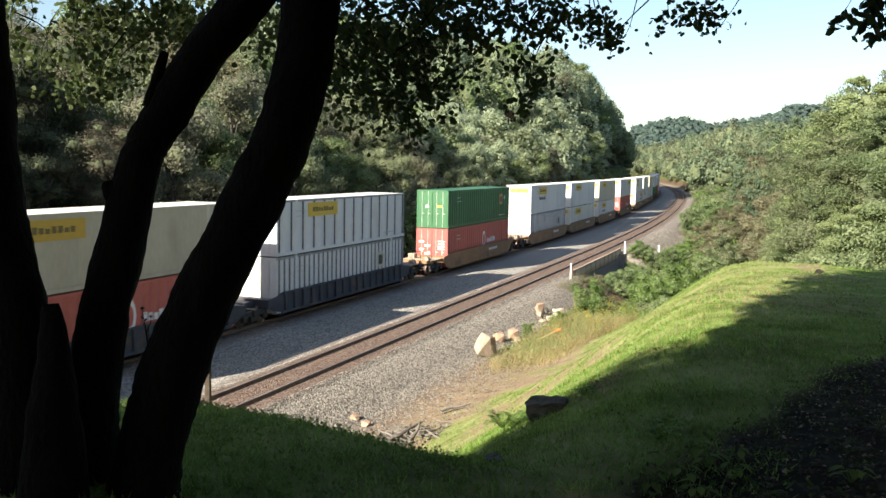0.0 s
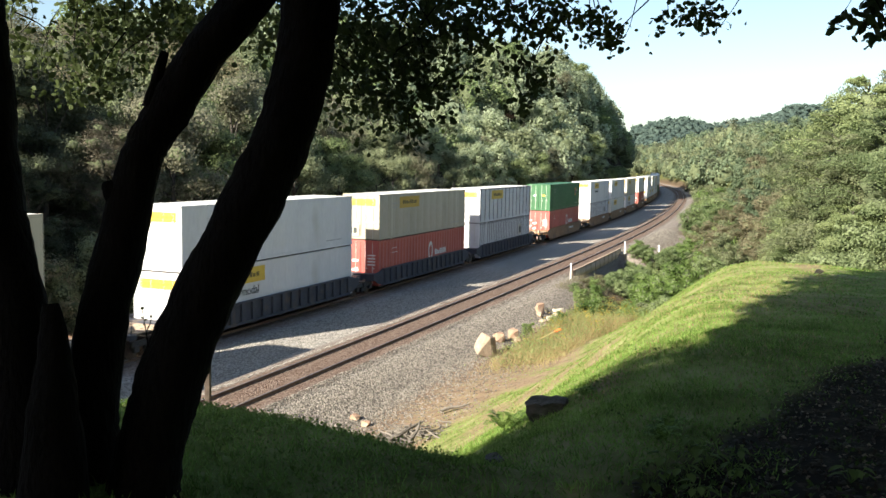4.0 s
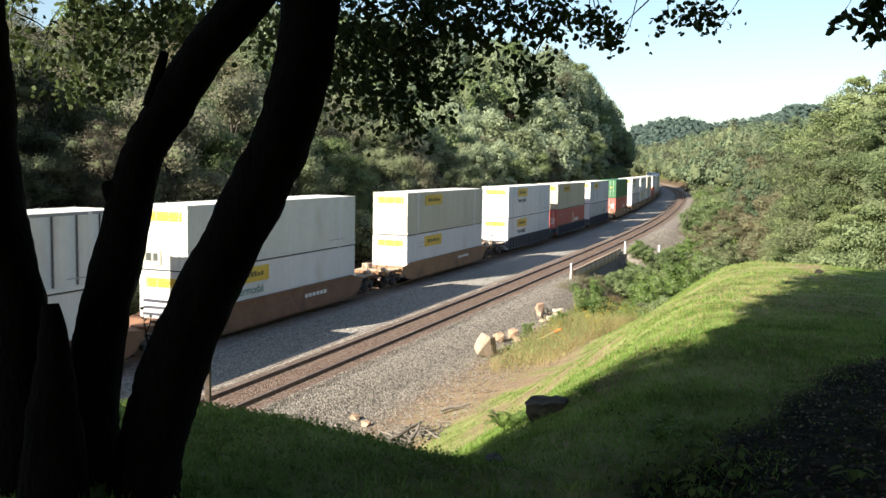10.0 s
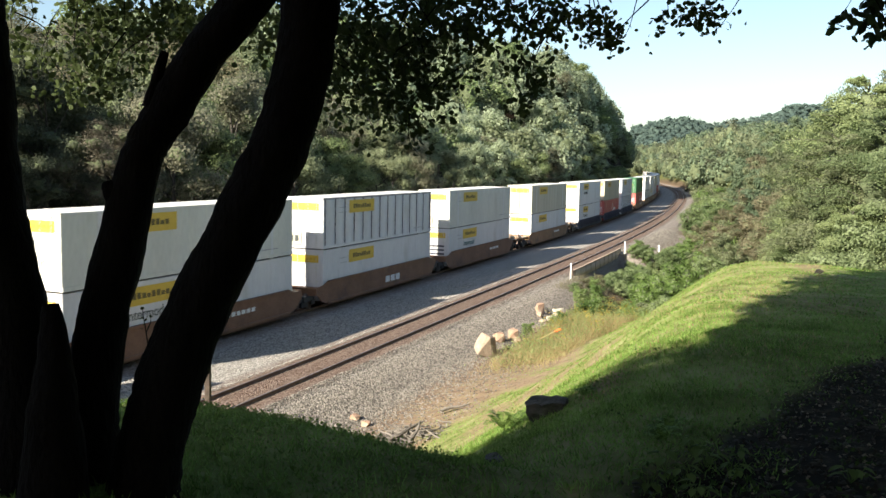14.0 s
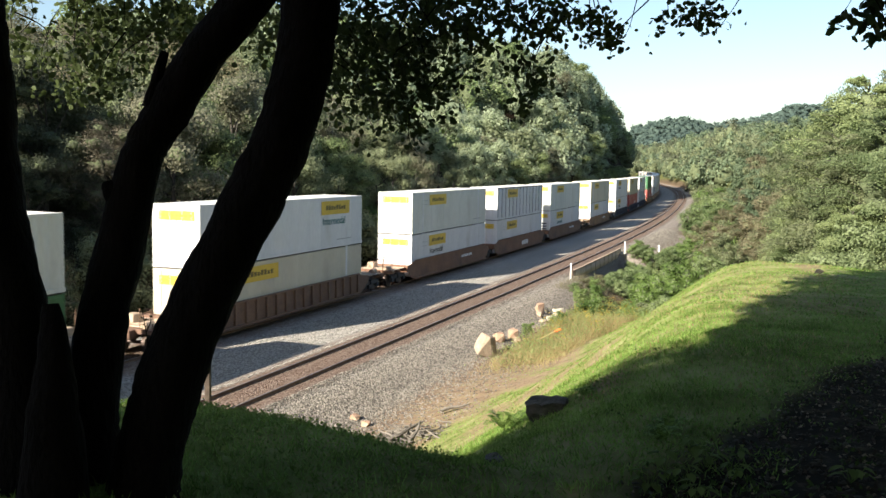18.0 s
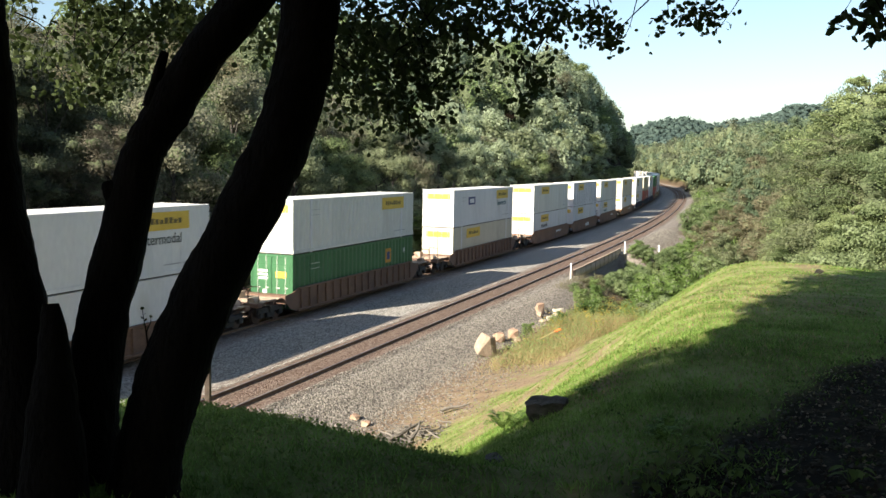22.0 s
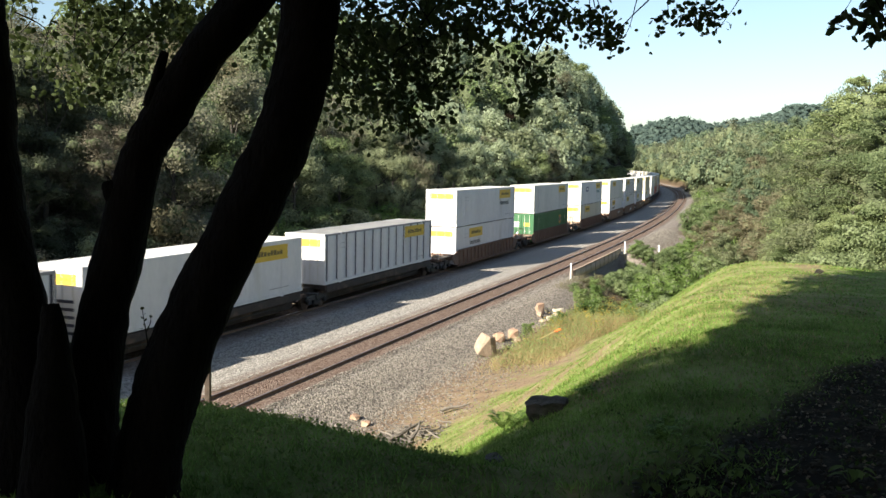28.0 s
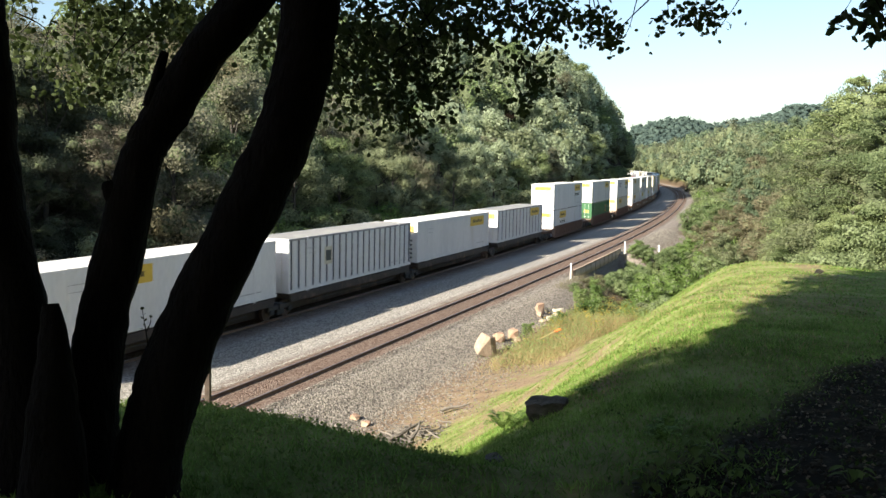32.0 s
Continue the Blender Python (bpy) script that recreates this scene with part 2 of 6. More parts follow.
def ground_z(s, o):
    s, o = np.asarray(s, float), np.asarray(o, float)
    z = grade(s) - 0.24 + 0.114 * smooth(1.9, 1.45, np.abs(o)) + 0.114 * smooth(1.9, 1.45, np.abs(o - SPACING))
    # shallow ditch past the near track and low ground beyond
    z = z - 0.35 * smooth(10.6, 13.0, o)
    low = smooth(26, 34, s) * smooth(11.2, 16, o)
    z = z - 1.4 * low - 1.6 * smooth(11.2, 9.4, np.abs(s - 56.5)) * smooth(9.95, 10.5, o) * smooth(22, 15, o)
    # terrace with the knoll on which the camera stands
    r = s + 23.0
    top = 6.68 - 0.075 * np.clip(r, -20, 7) - 0.0445 * np.clip(r - 7, 0, 200)
    d_a = np.maximum(s + 16.3 + 0.18 * (o - 22.0), 19.8 - o)
    d_b = 23.7 - o - 0.25 * wave(s, o, 0.5) + 0.15 * np.exp(-((s + 14.4) / 1.5) ** 2)
    d = np.minimum(d_a, d_b)
    d = np.maximum(d, 0.55 * (s - 13.0))
    dd = np.log1p(np.exp(np.clip(d * 2.2, -40, 40))) / 2.2
    terr = top - 0.69 * dd - 0.55 * (1 - np.exp(-dd / 1.1)) + 0.05 * wave(s, o, 0.9, 1.0)
    k = 1.2
    z = np.log(np.exp(np.clip(z * k, -30, 30)) + np.exp(np.clip(np.where(o > 8, terr, -9) * k, -30, 30))) / k
    # hill on the left; its unseen near end is raised to shade the wood
    amp = np.interp(s, [-60, -8, 20, 50, 66, 78, 92, 117, 157, 228, 330, 430], [24, 24, 10, 7.5, 11.5, 14.5, 18.5, 23, 23.5, 26, 26, 5])
    z = z + amp * smooth(-7 + 4 * smooth(120, 200, s), -62 + 36 * smooth(100, 210, s), o) - 0.5 * smooth(-3.2, -5.5, o) * smooth(-12, -8, o)
    # rising land on the right
    z = z + 4.5 * smooth(15, 30, o) * smooth(70, 130, s) + 4.5 * smooth(17, 30, o) * smooth(125, 190, s) + 7.5 * smooth(11, 20, o) * smooth(230, 370, s)
    z = z + 26 * smooth(60, 260, o) * smooth(-60, 120, s)
    return z + 0.03 * wave(s * 1.3, o, 1.9, 2.0) * smooth(9, 12, np.abs(o - 3))


def place(s, o, dz=0.0):
    x, y, t = line(s, o)
    return Vector((float(x), float(y), float(ground_z(s, o)) + dz))


# ---------- mesh helpers ----------
def mesh_from(name, verts, faces, mat, smooth_shade=False):
    me = bpy.data.meshes.new(name)
    verts = np.asarray(verts, np.float32).reshape(-1, 3)
    faces = np.asarray(faces, np.int32)
    n = faces.shape[1]
    me.vertices.add(len(verts))
    me.vertices.foreach_set("co", verts.ravel())
    me.loops.add(faces.size)
    me.loops.foreach_set("vertex_index", faces.ravel())
    me.polygons.add(len(faces))
    me.polygons.foreach_set("loop_start", np.arange(0, faces.size, n, dtype=np.int32))
    me.update(calc_edges=True)
    me.validate()
    if smooth_shade:
        me.polygons.foreach_set("use_smooth", np.ones(len(faces), bool))
    for one in (mat if isinstance(mat, (list, tuple)) else [mat]):
        me.materials.append(one)
    return me


def bm_mesh(name, bm, mat, smooth_shade=False):
    me = bpy.data.meshes.new(name)
    bmesh.ops.recalc_face_normals(bm, faces=bm.faces)
    bm.to_mesh(me)
    bm.free()
    if smooth_shade:
        for p in me.polygons:
            p.use_smooth = True
    me.materials.append(mat)
    return me


def part(name, bm, material, parent, label="", smooth_shade=False):
    ob = new(name, bm if isinstance(bm, bpy.types.Mesh) else bm_mesh(name, bm, material, smooth_shade))
    ob.parent = parent
    if label:
        tagged(ob, label)
    return ob


def box(bm, x0, x1, y0, y1, z0, z1, bevel=0.0):
    vs = [bm.verts.new((x, y, z)) for x in (x0, x1) for y in (y0, y1) for z in (z0, z1)]
    fs = [bm.faces.new([vs[i] for i in f]) for f in ((0, 1, 3, 2), (4, 6, 7, 5), (0, 4, 5, 1), (2, 3, 7, 6), (0, 2, 6, 4), (1, 5, 7, 3))]
    if bevel:
        es = {e for f in fs for e in f.edges}
        bmesh.ops.bevel(bm, geom=list(es), offset=bevel, segments=1, affect="EDGES")
    return bm


def rod(bm, a, b, r, seg=8, r2=None):
    a, b = Vector(a), Vector(b)
    m = (b - a).to_track_quat("Z", "Y").to_matrix().to_4x4()
    m.translation = (a + b) / 2
    bmesh.ops.create_cone(bm, cap_ends=True, segments=seg, radius1=r, radius2=r if r2 is None else r2, depth=(b - a).length, matrix=m)
    return bm


def tube(name, pts, radii, mat, seg=10, rng=None, rough=0.0):
    """A bent, tapering, slightly uneven limb through pts."""
    pts = [Vector(p) for p in pts]
    fine, rad = [], []
    for i in range(len(pts) - 1):
        p0, p1, p2, p3 = pts[max(i - 1, 0)], pts[i], pts[i + 1], pts[min(i + 2, len(pts) - 1)]
        for k in range(10):
            t = k / 10
            fine.append(0.5 * (2 * p1 + (p2 - p0) * t + (2 * p0 - 5 * p1 + 4 * p2 - p3) * t * t + (3 * p1 - p0 - 3 * p2 + p3) * t ** 3))
            rad.append(lerp(radii[i], radii[i + 1], t))
    fine.append(pts[-1])
    rad.append(radii[-1])
    verts, faces = [], []
    for i, p in enumerate(fine):
        d = (fine[min(i + 1, len(fine) - 1)] - fine[max(i - 1, 0)]).normalized()
        u = d.cross(Vector((0.3, 1, 0.1))).normalized()
        v = d.cross(u)
        for k in range(seg):
            a = 2 * math.pi * k / seg
            wob = 1 + rough * noise.noise(Vector((math.cos(a) * 1.5, math.sin(a) * 1.5, i * 0.2)) + p * 0.8) + rough * 0.4 * noise.noise(Vector((math.cos(a) * 3, math.sin(a) * 3, i * 1.9)) + p * 5.0)
            verts.append(p + (u * math.cos(a) + v * math.sin(a)) * rad[i] * wob)
    for i in range(len(fine) - 1):
        for k in range(seg):
            faces.append((i * seg + k, i * seg + (k + 1) % seg, (i + 1) * seg + (k + 1) % seg, (i + 1) * seg + k))
    return np.array([tuple(v) for v in verts]), np.array(faces)


def leaves(P, size, rng, up=0.0, ratio=0.6, fold=0.12):
    """Verts and quads of leaves (a kinked lozenge each) at points P."""
    n = len(P)
    size = np.broadcast_to(np.asarray(size, float), (n,))
    d = rng.normal(size=(n, 3))
    d[:, 2] += up
    d /= np.linalg.norm(d, axis=1)[:, None]
    e = np.cross(d, rng.normal(size=(n, 3)))
    e /= np.linalg.norm(e, axis=1)[:, None] + 1e-9
    nn = np.cross(d, e)
    s = (size * rng.uniform(0.7, 1.3, n))[:, None]
    a = P - d * s * 0.5
    b = P + e * s * 0.5 * ratio + nn * s * fold
    c2 = P + d * s * 0.5
    f = P - e * s * 0.5 * ratio + nn * s * fold
    V = np.stack([a, b, c2, f], 1).reshape(-1, 3)
    F = np.arange(4 * n).reshape(-1, 4)
    return V, F


def leaves_out(P, N, size, r, ratio=0.8, fold=0.1, stray=0.4):
    """Leaves that face outward along N, as on the shell of a crown."""
    n = len(P)
    nn = N + r.normal(size=(n, 3)) * stray + np.array([0, 0, 0.25])
    nn /= np.linalg.norm(nn, axis=1)[:, None]
    d = np.cross(nn, r.normal(size=(n, 3)))
    d /= np.linalg.norm(d, axis=1)[:, None] + 1e-9
    e = np.cross(nn, d)
    s = (size * r.uniform(0.65, 1.35, n))[:, None]
    V = np.stack([P - d * s * 0.5, P + e * s * 0.5 * ratio + nn * s * fold, P + d * s * 0.5, P - e * s * 0.5 * ratio + nn * s * fold], 1).reshape(-1, 3)
    return V, np.arange(4 * n).reshape(-1, 4)


def round_leaves(P, size, r):
    """Rounder six-cornered leaves for what hangs near the camera."""
    n = len(P)
    d = r.normal(size=(n, 3))
    d /= np.linalg.norm(d, axis=1)[:, None]
    e = np.cross(d, r.normal(size=(n, 3)))
    e /= np.linalg.norm(e, axis=1)[:, None] + 1e-9
    nn = np.cross(d, e)
    s = (size * r.uniform(0.65, 1.25, n))[:, None]
    ring = [(-0.5, 0.0, 0.0), (-0.28, 0.3, 0.06), (0.12, 0.36, 0.08), (0.5, 0.0, -0.04), (0.12, -0.36, 0.08), (-0.28, -0.3, 0.06)]
    V = np.stack([P + d * s * a + e * s * b + nn * s * c for a, b, c in ring], 1).reshape(-1, 3)
    i = np.arange(n)[:, None] * 6
    F = np.concatenate([i + np.array([[0, 1, 2, 3]]), i + np.array([[0, 3, 4, 5]])])
    return V, F


def ball_mould(cuts):
    """A unit ball of quads."""
    bm = bmesh.new()
    bmesh.ops.create_cube(bm, size=1.0)
    bmesh.ops.subdivide_edges(bm, edges=bm.edges[:], cuts=cuts, use_grid_fill=True)
    V = np.array([tuple(v.co.normalized()) for v in bm.verts])
    F = np.array([[v.index for v in f.verts] for f in bm.faces])
    bm.free()
    return V, F


BALL = ball_mould(1)
FINE_BALL = ball_mould(2)


def cores(C, R, r, mould=BALL, ragged=0.16):
    """Solid filler behind the leaves of crowns: one ragged, uneven lump at each centre."""
    n, k = len(C), len(mould[0])
    R = np.asarray(R, float)
    R = R[:, None, None] if R.ndim == 1 else R[:, None, :]
    V = mould[0][None] * R * (1 + ragged * r.normal(size=(n, k, 1))) + np.asarray(C)[:, None]
    F = mould[1][None] + (np.arange(n) * k)[:, None, None]
    return V.reshape(-1, 3), F.reshape(-1, 4)


def join(parts):
    V, F, k = [], [], 0
    for v, f in parts:
        V.append(v)
        F.append(f + k)
        k += len(v)
    return np.concatenate(V), np.concatenate(F)


rng = np.random.default_rng(7)

# ---------- ground ----------
def ground_material():
    m = bpy.data.materials.new("ground_mix")
    m.use_nodes = True
    nt = m.node_tree
    b = nt.nodes["Principled BSDF"]
    b.inputs["Roughness"].default_value = 0.95
    b.inputs["Specular IOR Level"].default_value = 0.04
    at = nt.nodes.new("ShaderNodeVertexColor")
    at.layer_name = "cover"
    sep = nt.nodes.new("ShaderNodeSeparateColor")
    nt.links.new(at.outputs[0], sep.inputs[0])
    tc = nt.nodes.new("ShaderNodeTexCoord")

    def noise_tex(scale, detail=6):
        n = nt.nodes.new("ShaderNodeTexNoise")
        n.inputs["Scale"].default_value, n.inputs["Detail"].default_value, n.inputs["Roughness"].default_value = scale, detail, 0.7
        nt.links.new(tc.outputs["Object"], n.inputs[0])
        return n.outputs[0]

    def ramp(src, stops):
        r = nt.nodes.new("ShaderNodeValToRGB")
        r.color_ramp.elements[0].position, r.color_ramp.elements[0].color = stops[0][0], (*stops[0][1], 1)
        r.color_ramp.elements[1].position, r.color_ramp.elements[1].color = stops[-1][0], (*stops[-1][1], 1)
        for p, col in stops[1:-1]:
            e = r.color_ramp.elements.new(p)
            e.color = (*col, 1)
        nt.links.new(src, r.inputs[0])
        return r.outputs[0]

    def mix(f, a, c2):
        x = nt.nodes.new("ShaderNodeMixRGB")
        nt.links.new(f, x.inputs[0])
        nt.links.new(a, x.inputs[1])
        nt.links.new(c2, x.inputs[2])
        return x.outputs[0]

    vor = nt.nodes.new("ShaderNodeTexVoronoi")
    vor.inputs["Scale"].default_value = 15
    nt.links.new(tc.outputs["Object"], vor.inputs[0])
    vs = nt.nodes.new("ShaderNodeSeparateColor")
    nt.links.new(vor.outputs["Color"], vs.inputs[0])
    gravel = ramp(vs.outputs[0], [(0.0, (0.14, 0.134, 0.122)), (0.5, (0.295, 0.282, 0.26)), (1.0, (0.45, 0.43, 0.4))])
    soil = ramp(noise_tex(2.6, 12), [(0.34, (0.1, 0.075, 0.05)), (0.5, (0.25, 0.18, 0.125)), (0.58, (0.2, 0.17, 0.09)), (0.68, (0.36, 0.3, 0.22))])
    grass = ramp(noise_tex(0.9, 9), [(0.32, (0.064, 0.1, 0.016)), (0.5, (0.17, 0.22, 0.06)), (0.72, (0.36, 0.32, 0.19))])
    # dark leaf litter and soil, with tree shade put into the tone as well
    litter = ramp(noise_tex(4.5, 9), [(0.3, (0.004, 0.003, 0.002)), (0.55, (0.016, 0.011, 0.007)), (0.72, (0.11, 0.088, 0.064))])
    col = mix(sep.outputs[0], soil, gravel)
    st = nt.nodes.new("ShaderNodeVertexColor")
    st.layer_name = "stain"
    rustc = ramp(vs.outputs[1], [(0.0, (0.09, 0.055, 0.04)), (0.5, (0.155, 0.112, 0.09)), (1.0, (0.23, 0.18, 0.15))])
    col = mix(st.outputs[0], col, rustc)
    col = mix(sep.outputs[1], col, grass)
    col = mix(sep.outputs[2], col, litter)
    nt.links.new(col, b.inputs["Base Color"])
    bp = nt.nodes.new("ShaderNodeBump")
    bp.inputs["Strength"].default_value, bp.inputs["Distance"].default_value = 0.9, 0.06
    inv = nt.nodes.new("ShaderNodeMath")
    inv.operation = "SUBTRACT"
    inv.inputs[0].default_value = 1.0
    nt.links.new(vor.outputs["Distance"], inv.inputs[1])
    hm = nt.nodes.new("ShaderNodeMath")
    hm.operation = "MULTIPLY"
    nt.links.new(inv.outputs[0], hm.inputs[0])
    nt.links.new(sep.outputs[0], hm.inputs[1])
    nt.links.new(hm.outputs[0], bp.inputs["Height"])
    nt.links.new(bp.outputs[0], b.inputs["Normal"])
    return m


def axis(*spans):
    out = []
    for a, b, step in spans:
        out += list(np.arange(a, b, step))
    return np.array(out + [spans[-1][1]])


def bare(s, o):
    """1 on the stony path and trodden leaf litter beside it."""
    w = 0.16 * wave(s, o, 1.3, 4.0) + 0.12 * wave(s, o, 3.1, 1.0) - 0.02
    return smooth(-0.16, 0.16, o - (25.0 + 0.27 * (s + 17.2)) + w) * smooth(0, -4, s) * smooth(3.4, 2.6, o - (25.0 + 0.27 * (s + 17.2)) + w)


def turf_edge(s):
    """How far from the line the grass begins at the foot of the knoll."""
    return np.interp(s, [-10, 1, 5.5, 8, 11, 16, 26], [15.4, 16.2, 16.5, 17.0, 17.5, 17.6, 15.6])


def worn(s, o):
    """1 on the dry, thin patches of the bank."""
    out = 0.0 * s
    for ps, po, rs, ro in ((-12.2, 23.9, 2.2, 0.35), (-9.5, 23.9, 2.0, 0.3), (2.0, 17.9, 1.0, 0.6), (0.0, 18.2, 1.2, 0.7), (1.0, 19.3, 1.6, 0.35), (-0.5, 20.4, 1.8, 0.35), (-2.5, 21.8, 1.8, 0.4), (-4.5, 22.3, 1.5, 0.4), (3.5, 19.6, 1.6, 0.3), (8.8, 26.4, 2.2, 0.55)):
        out = np.maximum(out, np.exp(-((s - ps) / rs) ** 2 - ((o - po) / ro) ** 2))
    return smooth(0.25, 0.75, out + 0.3 * wave(s, o, 2.3, 7.0) + 0.15 * wave(s, o, 5.1, 2.0))


def build_ground():
    ss = axis((-330, -60, 15), (-60, -26, 1.5), (-26, 30, 0.4), (30, 80, 1.0), (80, 300, 6), (300, 620, 20), (620, 2600, 180))
    oo = axis((-800, -100, 50), (-100, -12, 4), (-12, 7, 0.8), (7, 13, 0.35), (13, 28, 0.2), (28, 34, 0.35), (34, 60, 2), (60, 200, 10), (200, 1600, 140))
    Sg, Og = np.meshgrid(ss, oo, indexing="ij")
    x, y, _ = line(Sg, Og)
    z = ground_z(Sg, Og)
    ns, no = len(ss), len(oo)
    V = np.stack([x, y, z], -1).reshape(-1, 3)
    i = np.arange(ns * no).reshape(ns, no)
    F = np.stack([i[:-1, :-1], i[1:, :-1], i[1:, 1:], i[:-1, 1:]], -1).reshape(-1, 4)
    me = mesh_from("ground", V, F, ground_material(), True)
    # cover: gravel, grass, leaf litter
    edge = 12.6 + 0.5 * wave(Sg, Og, 0.6) + 1.1 * smooth(0, -8, Sg)
    gravel = smooth(0.5, -0.5, Og - edge) * smooth(-6.5, -5.0, Og)
    grass = smooth(-0.9, 0.9, Og - turf_edge(Sg) + 0.7 * wave(Sg, Og, 1.3, 3.0) + 0.4 * wave(Sg, Og, 2.9, 1.0)) * (0.75 + 0.25 * wave(Sg, Og, 0.8, 5.0))
    grass = grass * (1 - 0.8 * worn(Sg, Og))
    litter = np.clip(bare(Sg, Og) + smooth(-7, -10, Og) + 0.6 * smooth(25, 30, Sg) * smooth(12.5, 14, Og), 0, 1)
    rust = np.maximum(smooth(2.3, 1.3, np.abs(Og + 0.15 * wave(Sg, Og, 2.1))), smooth(2.3, 1.3, np.abs(Og - SPACING + 0.15 * wave(Sg, Og, 2.1))))
    rust = np.maximum(rust, 0.5 * smooth(9.4, 10.6, Og) * smooth(14.5, 13.0, Og))
    cols = np.stack([gravel, np.clip(grass, 0, 1), litter, np.ones_like(litter)], -1).reshape(-1, 4)
    stain = np.stack([rust, rust, rust, np.ones_like(rust)], -1).reshape(-1, 4)
    lay = me.color_attributes.new("stain", "FLOAT_COLOR", "POINT")
    lay.data.foreach_set("color", stain.astype(np.float32).ravel())
    lay = me.color_attributes.new("cover", "FLOAT_COLOR", "POINT")
    lay.data.foreach_set("color", cols.astype(np.float32).ravel())
    tagged(new("ground", me), "grey ballast, grassy bank and wooded slopes along a railway", "ground", kind="structure")


build_ground()


# ---------- railway track ----------
def strip(profile, off, s0, s1, step=2.0, z0=0.0):
    """Extrude a closed profile (offset, height) along the line."""
    ss = np.arange(s0, s1 + step, step)
    n = len(profile)
    V = []
    for po, pz in profile:
        x, y, _ = line(ss, off + po)
        V.append(np.stack([x, y, grade(ss) + pz + z0], -1))
    V = np.stack(V, 1).reshape(-1, 3)
    F = []
    for i in range(len(ss) - 1):
        for k in range(n):
            F.append((i * n + k, i * n + (k + 1) % n, (i + 1) * n + (k + 1) % n, (i + 1) * n + k))
    return V, np.array(F)


RAIL = [(-0.07, -0.17), (0.07, -0.17), (0.07, -0.155), (0.012, -0.14), (0.012, -0.045), (0.036, -0.03), (0.036, -0.004), (-0.036, -0.004), (-0.036, -0.03), (-0.012, -0.045), (-0.012, -0.14), (-0.07, -0.155)]


def build_track(off, words, single):
    root = tagged(new("railway_track"), words, "railway track", group="tracks", kind="structure")
    for side in (-0.755, 0.755):
        V, F = strip(RAIL, off + side, -320, 600)
        r = part("rail", mesh_from("rail", V, F, M["rail"]), None, root, "rusty steel rail with a worn head")
        V, F = strip([(-0.03, 0.0), (0.03, 0.0), (0.03, -0.006), (-0.03, -0.006)], off + side, -320, 600)
        part("rail_head", mesh_from("rail_head", V, F, M["rail_top"]), None, r, "shiny worn running surface")
    bm = bmesh.new()
    box(bm, -0.11, 0.11, -1.3, 1.3, -0.33, -0.128, 0.015)
    me = bm_mesh("tie", bm, M["tie"])
    a = -14.0
    for i in range(290 if single else 90):
        s = a + i * 0.52
        x, y, t = line(s, off)
        ob = part("tie", me, None, root)
        ob.matrix_basis = pose(float(x), float(y), float(grade(s)), 0, 0, 90 - math.degrees(float(t)) + 1.5 * math.sin(i * 7.1))
    rest = []
    c8 = np.array([(x, y, z) for x in (-0.11, 0.11) for y in (-1.3, 1.3) for z in (-0.33, -0.128)])
    cf = np.array([(0, 1, 3, 2), (4, 6, 7, 5), (0, 4, 5, 1), (2, 3, 7, 6), (0, 2, 6, 4), (1, 5, 7, 3)])
    s = a + (290 if single else 90) * 0.52
    while s < 420:
        x, y, t = line(s, off)
        m = np.array(pose(float(x), float(y), float(grade(s)), 0, 0, 90 - math.degrees(float(t))))
        rest.append((c8 @ m[:3, :3].T + m[:3, 3], cf))
        s += 0.52
    V, F = join(rest)
    tagged(part("far_ties", mesh_from("far_ties", V, F, M["tie"]), None, root), kind="stuff")


build_track(0.0, "railway track of rusty steel rails under the train", False)
build_track(SPACING, "empty railway track with rusty rails on brown ties", True)


# ---------- freight train ----------
LONG, WIDE, TALL = 16.15, 2.59, 2.9


def side_profile(kind):
    """x positions and depths along a container's side wall."""
    pts = [(-LONG / 2 + 0.12, 0.0)]
    if kind == "corrugated":
        n = 30
        w = (LONG - 0.5) / n
        for i in range(n):
            x = -LONG / 2 + 0.25 + i * w
            pts += [(x, 0.0), (x + w * 0.12, -0.05), (x + w * 0.42, -0.05), (x + w * 0.54, 0.0)]
    elif kind in ("posted", "posted_fine", "posted_many", "posted_close"):
        n = {"posted_many": 30, "posted_close": 20}.get(kind, 13)
        w = (LONG - 0.5) / n
        for i in range(n + 1):
            x = -LONG / 2 + 0.25 + i * w - 0.07
            g = 0.13 if kind == "posted" else 0.16
            pts += [(x - 0.002, 0.0), (x, -0.03), (x + g, -0.03), (x + g + 0.002, 0.0)]
    else:
        for i in range(12):
            x = -LONG / 2 + 1.3 + i * 1.22
            pts += [(x, 0.0), (x + 0.01, -0.003), (x + 0.03, -0.003), (x + 0.04, 0.0)]
    pts.append((LONG / 2 - 0.12, 0.0))
    return sorted(pts)


def plate(bm, x0, x1, z0, z1, y, out):
    """A thin plate on a side wall at y, facing out (+1 or -1)."""
    return box(bm, x0, x1, *sorted((y, y + out * 0.012)), z0, z1)


def end_plate(bm, y0, y1, z0, z1, x, out):
    return box(bm, *sorted((x, x + out * 0.012)), y0, y1, z0, z1)


def letters(bm, x0, x1, z0, z1, y, out, n, seed):
    """Unreadable lettering as plain upright bars."""
    r = random.Random(seed)
    w = (x1 - x0) / n
    for i in range(n):
        a = x0 + i * w + w * 0.12
        b = x0 + (i + 1) * w - w * 0.12
        h = z1 - (z1 - z0) * r.choice((0, 0, 0.15, 0.3))
        box(bm, a, b, *sorted((y + out * 0.012, y + out * 0.018)), z0, h)
    return bm


